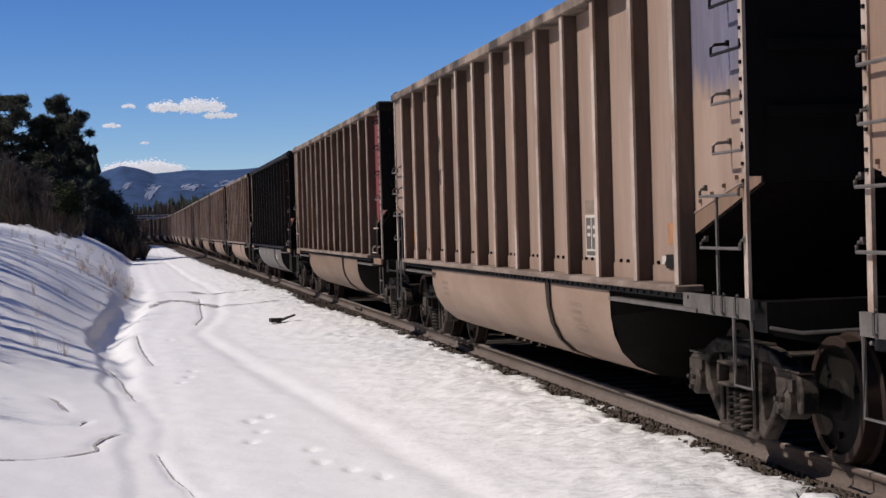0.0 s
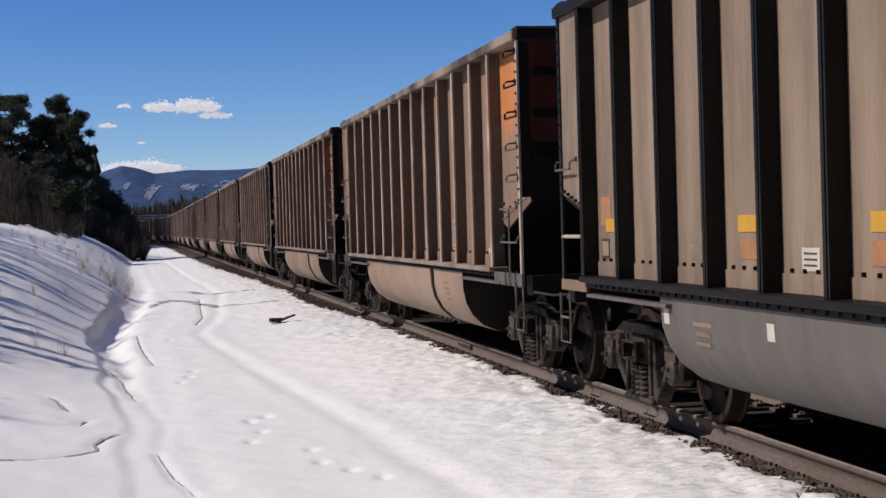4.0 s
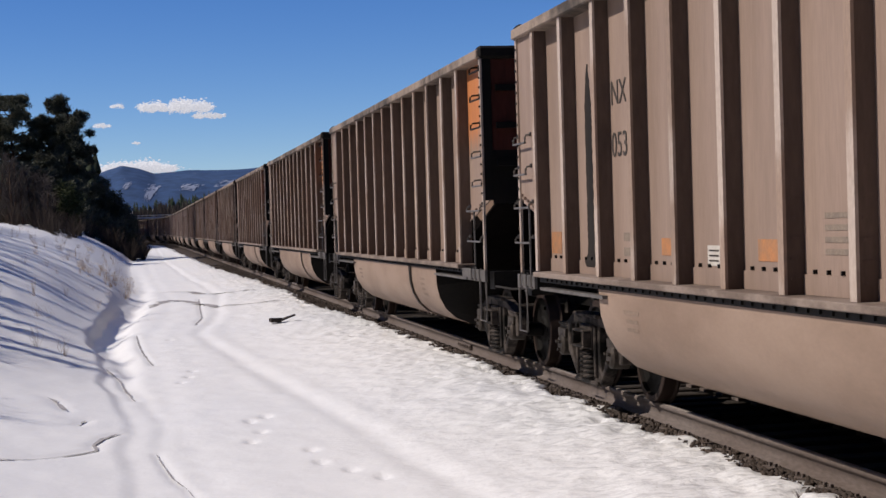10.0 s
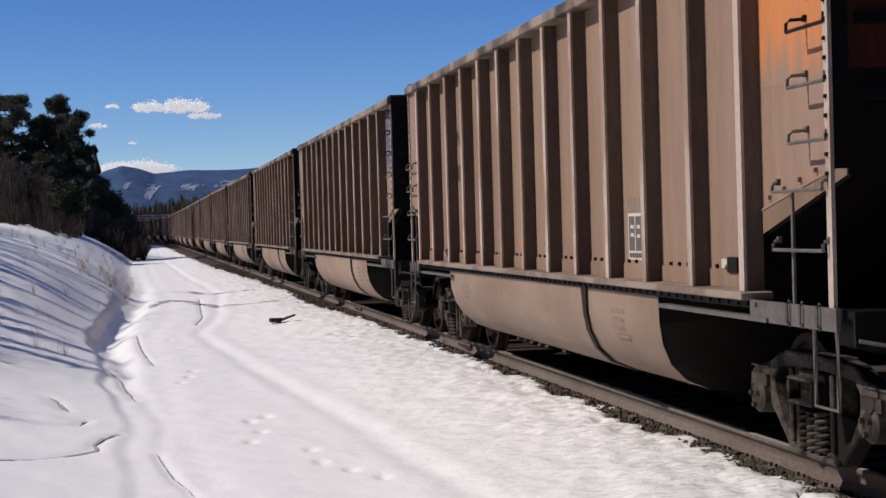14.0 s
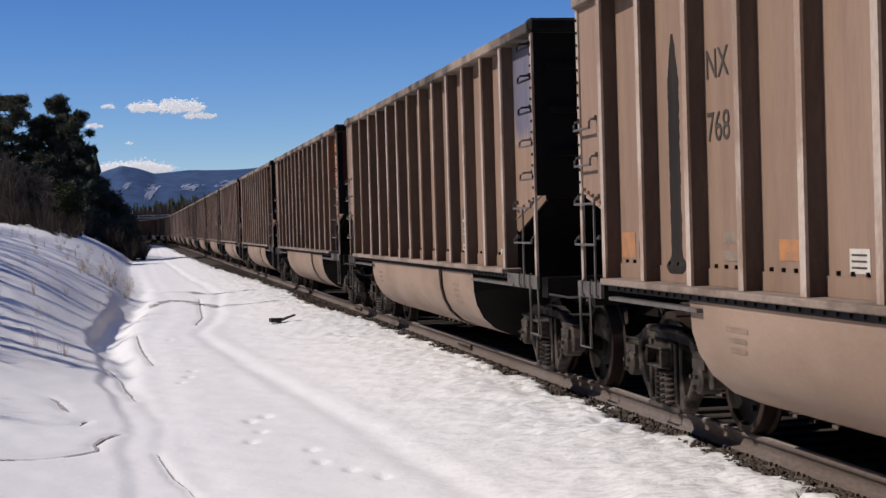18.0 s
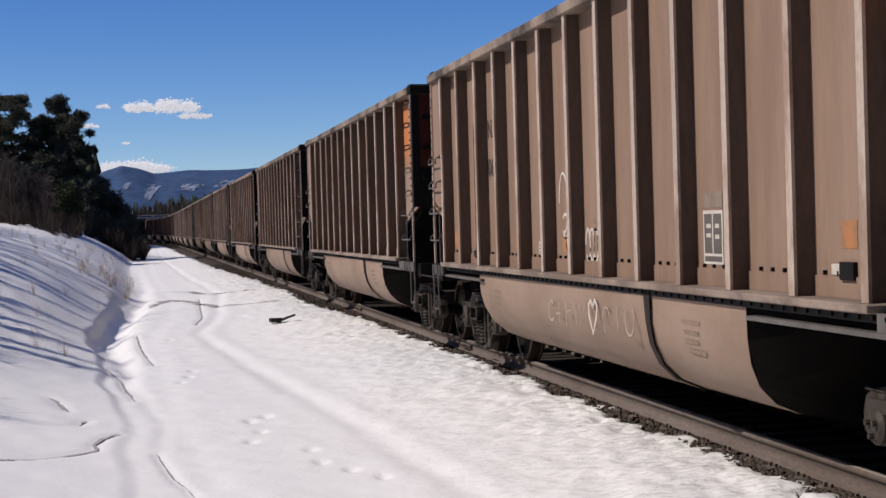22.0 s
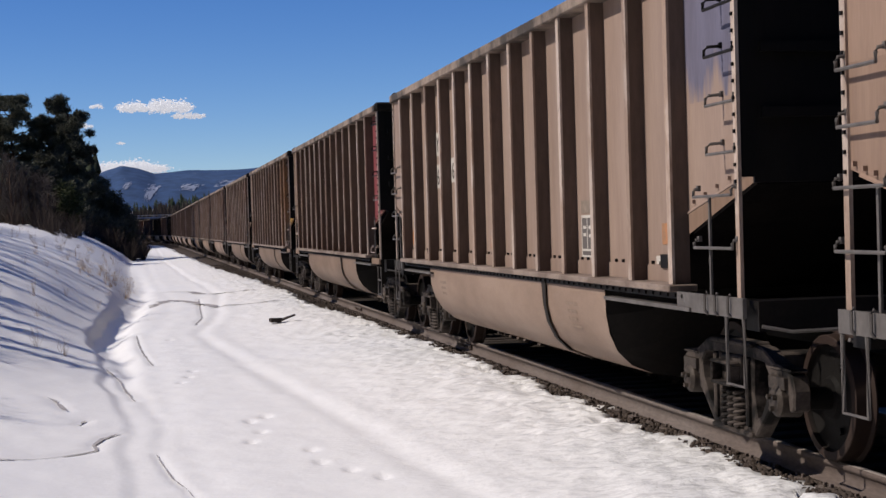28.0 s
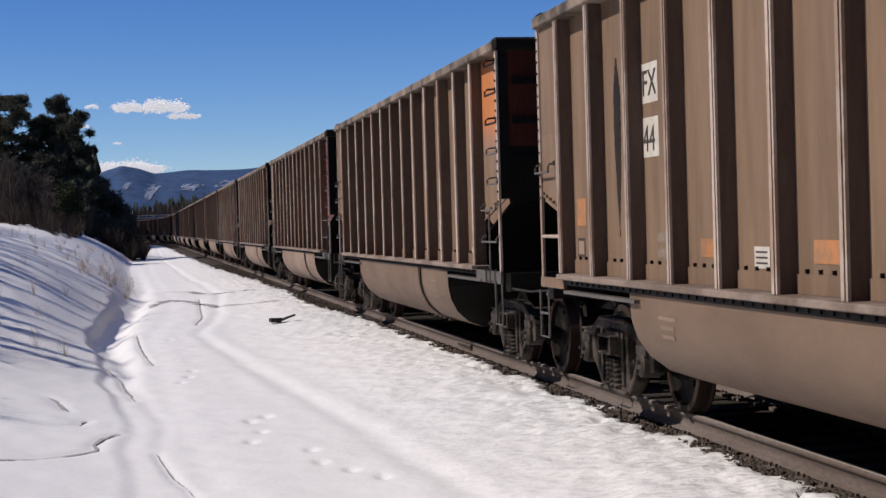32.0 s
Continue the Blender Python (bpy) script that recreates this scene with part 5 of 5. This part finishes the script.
def brush(name, places, seed, material, label, height, spread_r, twigs=46, width=0.012):
    """Bare bushes: many thin forked stems; one mesh of stuff."""
    r, V, F = random.Random(seed), [], []
    for x, y, z, s in places:
        for _ in range(twigs):
            a, t = r.uniform(0, 6.283), r.uniform(0, spread_r)
            p = Vector((x + 0.3 * spread_r * math.cos(a) * r.random(), y + 0.3 * spread_r * math.sin(a) * r.random(), z - 0.05))
            e = p + Vector((t * math.cos(a), t * math.sin(a), height * s * r.uniform(0.45, 1.0)))
            mid = p.lerp(e, 0.5) + Vector((r.gauss(0, 0.06), r.gauss(0, 0.06), 0.1)) * s
            w = Vector((width, width * r.uniform(-1, 1), 0)) * s
            for q0, q1, k in ((p, mid, 1.0), (mid, e, 0.6), (mid, mid + (e - mid).lerp(Vector((r.gauss(0, 0.3), r.gauss(0, 0.3), 0.35)), 0.5) * 0.8, 0.5)):
                o = len(V)
                V += [tuple(q0 - w * k), tuple(q0 + w * k), tuple(q1 + w * k * 0.5), tuple(q1 - w * k * 0.5)]
                F.append((o, o + 1, o + 2, o + 3))
    return tagged(new(name, raw(name, V, F, material)), label, "bushes", kind="stuff")


r = random.Random(12)
spots = []
for _ in range(60):
    y = r.uniform(112, 150)
    x = float(bank_foot(y)) - r.uniform(-0.5, 2.2)
    spots.append((x, y, ground_z(x, y), r.uniform(0.6, 1.0)))
brush("brush", spots, 3, TWIG, "bare brown brush at the foot of the bank", 1.9, 0.8, 50, 0.02)
spots = []
for _ in range(42):
    y = r.uniform(92, 116)
    x = float(bank_foot(y)) - r.uniform(3.0, 10)
    spots.append((x, y, ground_z(x, y), r.uniform(0.6, 1.3)))
brush("brush", spots, 4, TWIG, "grey-brown bare bushes before the pines", 1.5, 0.9, 50, 0.012)
spots = []
for _ in range(90):
    y = r.uniform(24, 90)
    u = abs(r.gauss(0, 2.6)) + 0.6
    x = float(bank_foot(y)) - u
    spots.append((x, y, ground_z(x, y), r.uniform(0.4, 1.0)))
for _ in range(40):
    y = r.gauss(52, 6)
    x = float(bank_foot(y)) - abs(r.gauss(0.3, 0.8))
    spots.append((x, y, ground_z(x, y), r.uniform(0.5, 1.2)))
brush("dry_grass", spots, 5, STRAW, "thin dry grass stalks standing in the snow on the bank", 0.42, 0.14, 9, 0.004)

# a piece of board half sunk in the snow beside the line
board = tagged(new("board"), "dark broken board lying in the snow beside the line", "debris")
board.matrix_basis = pose(2.85, 33.3, ground_z(2.85, 33.3) + 0.02, 3, 2, 10)
part("plank", Geo().plate([[(-0.10, 0.0), (0.10, 0.0), (0.10, 0.07), (-0.10, 0.10)]], -0.20, 0.02).add(
    [(0.02, -0.08, 0.05), (0.34, -0.05, 0.16), (0.34, 0.02, 0.17), (0.02, 0.08, 0.06), (0.02, -0.08, 0.02), (0.34, -0.05, 0.14), (0.34, 0.02, 0.14), (0.02, 0.08, 0.02)],
    [(0, 1, 2, 3), (7, 6, 5, 4), (0, 4, 5, 1), (1, 5, 6, 2), (2, 6, 7, 3), (3, 7, 4, 0)]), BOARD, board)

# ---- far things ----
bridge = tagged(new("road_bridge"), "low concrete road bridge over the line, far off", "bridge")
bridge.matrix_basis = pose(2, 430, 0)
part("deck", Geo().box(-34, 34, -4, 4, 5.35, 5.75), CONCRETE, bridge)
part("girder", Geo().box(-34, 34, -3.6, 3.6, 4.85, 5.35), DARKBEAM, bridge)
for x in (-26, -13, -1.5, 14, 26):
    part("pier", Geo().box(x - 0.4, x + 0.4, -3.4, 3.4, -1.5, 4.85), DARKBEAM, bridge)
for s in (-1, 1):
    part("railing", Geo().box(-34, 34, s * 3.9 - 0.08, s * 3.9 + 0.08, 6.2, 6.3), CONCRETE, bridge)
    for k in range(18):
        part("railing_post", Geo().box(-34 + 4 * k - 0.1, -34 + 4 * k + 0.1, s * 3.9 - 0.1, s * 3.9 + 0.1, 5.75, 6.2), CONCRETE, bridge)

WOOD_FAR = surface("far_pine_wood", (0.018, 0.028, 0.016), 0.9, 0.0, 0.3, 0.03, 0.35, 0.0, (1, 1, 1), (0.035, 0.040, 0.025), 0.6)


def far_wood(name, spots, seed, label):
    """Far conifers, each a ragged stack of cones, in one mesh of stuff."""
    r, V, F = random.Random(seed), [], []
    for x, y, z, h in spots:
        for k in range(5):
            z0, z1 = z + h * (0.05 + 0.17 * k), z + h * (0.40 + 0.15 * k)
            rad = h * (0.19 - 0.032 * k) * r.uniform(0.8, 1.2)
            o, n = len(V), 7
            off = r.gauss(0, 0.02 * h)
            V += [(x + off + rad * r.uniform(0.6, 1.2) * math.cos(6.283 * j / n), y + rad * r.uniform(0.6, 1.2) * math.sin(6.283 * j / n), z0 + r.uniform(-0.04, 0.04) * h) for j in range(n)]
            V.append((x + off, y, z1))
            F += [(o + j, o + (j + 1) % n, o + n) for j in range(n)]
    return tagged(new(name, raw(name, V, F, WOOD_FAR)), label, "wood", kind="stuff")


r = random.Random(6)
spots = []
for _ in range(420):
    y = r.uniform(560, 760)
    x = r.uniform(-14, 130)
    spots.append((x, y, ground_z(x, y) - 1, r.uniform(8, 15) * (0.62 if x > 12 else 0.5)))
far_wood("far_wood", spots, 7, "dark pine wood on the rise behind the bridge")
spots = []
for _ in range(160):
    y = r.uniform(440, 540)
    x = r.uniform(-70, -9)
    spots.append((x, y, ground_z(x, y) - 1, r.uniform(5, 9)))
far_wood("far_wood", spots, 8, "dark pine wood beside the bridge")
spots = []
for k in range(110):          # wood added beside the bend to shade the line, mostly hidden by nearer pines
    y = 204 + 2.1 * k
    x = (-0.0255 * y if y < 290 else line_at(y)[0] - 8.0) - r.uniform(0, 3.5)
    spots.append((x, y, ground_z(x, y) - 1, (12.6 if y < 235 else 14.3 if y < 290 else 18) * r.uniform(0.9, 1.03)))
far_wood("far_wood", spots, 18, "dark pine wood added to shade the bend of the line")
spots = []
for _ in range(120):
    y = r.uniform(470, 560)
    x = r.uniform(-10, 34)
    spots.append((x, y, ground_z(x, y) - 0.5, r.uniform(0.7, 1.6)))
brush("brush", spots, 9, TWIG, "bare brown trees behind the bridge", 5.0, 2.5, 60, 0.10)


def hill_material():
    # distance haze is painted in: woods and snow patches are tinted blue
    m = surface("haze_blue_wooded_mountain", (0.026, 0.054, 0.122), 0.95, 0.0, 0.05, 0.006, 0.3, 0.0, (1, 1, 1), (0.036, 0.066, 0.135), 0.7)
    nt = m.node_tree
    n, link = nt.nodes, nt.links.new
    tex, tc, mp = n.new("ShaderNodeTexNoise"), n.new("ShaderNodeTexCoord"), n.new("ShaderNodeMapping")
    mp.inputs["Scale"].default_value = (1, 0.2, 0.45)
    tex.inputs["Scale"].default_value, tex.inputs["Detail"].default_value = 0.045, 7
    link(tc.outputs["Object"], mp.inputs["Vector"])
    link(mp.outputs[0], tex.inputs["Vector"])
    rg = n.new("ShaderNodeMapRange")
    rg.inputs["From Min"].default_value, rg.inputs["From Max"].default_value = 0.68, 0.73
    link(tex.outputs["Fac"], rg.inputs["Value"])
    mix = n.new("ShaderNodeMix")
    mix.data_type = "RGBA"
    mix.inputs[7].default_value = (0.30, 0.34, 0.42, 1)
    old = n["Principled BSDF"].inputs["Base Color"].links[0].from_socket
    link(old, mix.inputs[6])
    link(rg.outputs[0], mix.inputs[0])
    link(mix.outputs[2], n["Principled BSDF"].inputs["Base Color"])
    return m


RIDGE_X = [-900, -260, -160, -110, -60, -28, 0, 30, 60, 100, 160, 210, 300, 420, 700, 1500]
RIDGE_Z = [80, 100, 95, 100, 118, 127, 122, 112, 115, 118, 117, 118, 125, 120, 140, 150]


def ridge_height(x, y):
    top = np.interp(x, RIDGE_X, RIDGE_Z) + 1.2 * ripple(x * 0.05, y * 0, 4, 4)
    f = np.clip((y - 2400) / 600, 0, 1.4)
    z = top * np.where(f < 1, np.sin(f * math.pi / 2), 1.0 - (f - 1) * 1.2)
    return z + 7 * ripple(x * 0.02, y * 0.012, 14, 4) * np.sin(np.clip(f, 0, 1) * math.pi) - 2


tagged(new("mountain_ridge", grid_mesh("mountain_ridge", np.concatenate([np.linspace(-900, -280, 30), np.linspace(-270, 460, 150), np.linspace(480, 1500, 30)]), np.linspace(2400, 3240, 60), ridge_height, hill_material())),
       "haze-blue wooded mountain ridge with patches of snow", "mountain", kind="structure")

# snow dimmed and blued to sit in the ridge's painted haze
FIELD = surface("hazy_ridge_snow", (0.24, 0.27, 0.35), 0.9, 0.0, 0.1, 0.03, 0.12, 0.0, (1, 1, 1), (0.15, 0.18, 0.26), 0.9)


def snow_field(x, y, wide, deep, lean, seed):
    """An open snow slope between the woods of the ridge, with a ragged edge; lean: how far it drifts sideways uphill."""
    n, m, v, f, keep = 26, 26, [], [], {}
    for j in range(m + 1):
        for i in range(n + 1):
            px, py = x + wide * (i / n - 0.5) + lean * (j / m - 0.5), y + deep * (j / m - 0.5)
            v.append((px, py, float(ridge_height(np.array([[px]]), np.array([[py]]))[0, 0]) + 1.0))
    for j in range(m):
        for i in range(n):
            u, w = (i + 0.5) / n * 2 - 1, (j + 0.5) / m * 2 - 1
            rough = float(grain(np.array(i * 0.52), np.array(j * 0.33), seed)) * 1.25
            if u * u + w * w + rough < 0.45:
                a = j * (n + 1) + i
                f.append((a, a + 1, a + n + 2, a + n + 1))
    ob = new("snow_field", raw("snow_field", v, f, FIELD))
    return tagged(ob, "open patch of snow between the woods of the ridge", "snow", kind="structure")


for k, (x, y, wide, deep, lean) in enumerate([(24, 2650, 22, 140, 18), (15, 2600, 10, 80, 6), (86, 2660, 34, 60, 22), (153, 2698, 40, 70, 30), (-17, 2650, 12, 60, 10)]):
    snow_field(x, y, wide, deep, lean, 60 + k)

# ---- clouds, drifting slowly ----
CLOUD = surface("cloud", (0.30, 0.30, 0.31), 1.0, 0.0, 0.02, 0.004, 0.03, 0.0)      # part of the sky's backdrop; added emission stands in for sunlight in the cloud
CLOUD.node_tree.nodes["Principled BSDF"].inputs["Emission Color"].default_value = (0.93, 0.94, 1.0, 1)
CLOUD.node_tree.nodes["Principled BSDF"].inputs["Emission Strength"].default_value = 0.54


def cloud(u0, u1, z0, z1, y, seed, n, label, thick=1.0):
    """A small flat cumulus of many puffs, u0 to u1 wide and z0 to z1 high at the distance y."""
    r = random.Random(seed)
    bv = [(1, 0, 0), (-1, 0, 0), (0, 1, 0), (0, -1, 0), (0, 0, 1), (0, 0, -1)]
    bf = [(0, 2, 4), (2, 1, 4), (1, 3, 4), (3, 0, 4), (2, 0, 5), (1, 2, 5), (3, 1, 5), (0, 3, 5)]
    places = []
    cx, cz, w, h = (u0 + u1) / 2, z0, (u1 - u0) / 2, z1 - z0
    humps = [(-0.72 + 0.36 * k + r.uniform(-0.1, 0.1), r.uniform(0.65, 1.0)) for k in range(5)]
    for _ in range(n):
        c, top = r.choice(humps)
        f, s = c * 0.85 + r.gauss(0, 0.15), r.uniform(0.8, 2.3) * (0.55 + 0.45 * thick)
        up = top * h * (0.42 + 0.19 * r.gauss(0, 1)) * (1.0 - 0.35 * abs(f))
        places.append(Matrix.Translation((f * w, r.uniform(-0.5, 0.5) * h * 2, max(up, -0.04 * h))) @ Matrix.Diagonal((s * r.uniform(1.2, 2.4), s, s * r.uniform(0.7, 1.0), 1)))
    ob = new("cloud", scatter("cloud", bv, bf, places, CLOUD))
    ob.matrix_basis = pose(cx, y, cz)
    ob.data.polygons.foreach_set("use_smooth", [True] * len(ob.data.polygons))
    return tagged(ob, label, "cloud", "small fair-weather clouds")


clouds = [(cloud(-3, 84, 318, 354, 4200, 1, 1500, "small white cumulus cloud drifting in a blue sky"), 94), (cloud(74, 194, 315, 362, 4190, 8, 2400, "small white cumulus cloud drifting in a blue sky"), 94),
          (cloud(128, 227, 297, 317, 4180, 2, 600, "thin white wisp under a cumulus cloud"), 94), (cloud(-112, 116, 160, 208, 4300, 3, 4600, "long low white cloud behind the mountain"), 48),
          (cloud(-75, -37, 328, 346, 4200, 4, 230, "small faint white wisp of cloud", 0.3), 94), (cloud(-120, -70, 277, 292, 4200, 5, 330, "small faint white wisp of cloud", 0.3), 80),
          (cloud(-19, 4, 232, 243, 4200, 6, 70, "tiny faint white wisp of cloud", 0.3), 70)]

# unseen wooded slopes added behind and beside the camera to block skylight
def skylight_block(x, y):
    back = 0.85 * np.maximum(0, -14 - y)
    left = 0.62 * np.maximum(0, -24 - 0.06 * np.maximum(0, y) - x) * smooth(170, 90, y)
    return np.minimum(np.maximum(back, left), 110) + 1.5 * ripple(x * 0.3, y * 0.3, 6) - 6.0


tagged(new("hillside", grid_mesh("hillside", np.concatenate([np.linspace(-500, -120, 24), np.linspace(-112, -16, 28), np.linspace(-10, 500, 40)]), np.concatenate([np.linspace(-240, -14, 32), np.linspace(-8, 170, 40)]), skylight_block, WOOD_FAR)),
       "unseen dark wooded slope that blocks skylight", "hillside", kind="structure")


# ---- what moves ----
def car_pose(i, t):
    """A car on the line: two points of it, where its trucks are, lie on the track."""
    y = (i - travelled(t)) * PITCH - 7.0 + CAR_SLACK.get(i, 0.0)
    if y > 200:                                   # the bend is longer than its chord
        u = y - 205
        y = y - max(0, u) ** 3 * (2 / 1300.0) ** 2 / 6
    x0, a0 = line_at(y - 6.17)
    x1, a1 = line_at(y + 6.17)
    return pose((x0 + x1) / 2, y, 0, 0, 0, math.degrees(math.atan2(x0 - x1, 12.34)))


def motions():
    times = [k * 0.5 for k in range(65)]
    for i, car in cars.items():
        walk(car, [(t, car_pose(i, t)) for t in times])
    # wheels roll: a turn for each 2.87 m of way
    steps = [2 * k / FPS for k in range(int(CLIP * FPS / 2) + 1)]
    angle = [math.degrees(travelled(t) * PITCH / 0.457) for t in steps]
    for i, car in cars.items():
        if i not in NEAR_CARS:
            continue
        for truck in [o for o in car.children if o.name.startswith("truck")]:
            for ws in [o for o in truck.children if o.name.startswith("wheelset")]:
                y = ws.location.y
                walk(ws, [(t, pose(0, y, 0.457, a % 360)) for t, a in zip(steps, angle)])
    for c, way in clouds:        # metres of drift in the whole clip
        p = c.matrix_basis.translation.copy()
        walk(c, [(t, pose(p.x + way * (13 - t) / CLIP, p.y, p.z)) for t in (0, 16, CLIP)])


motions()
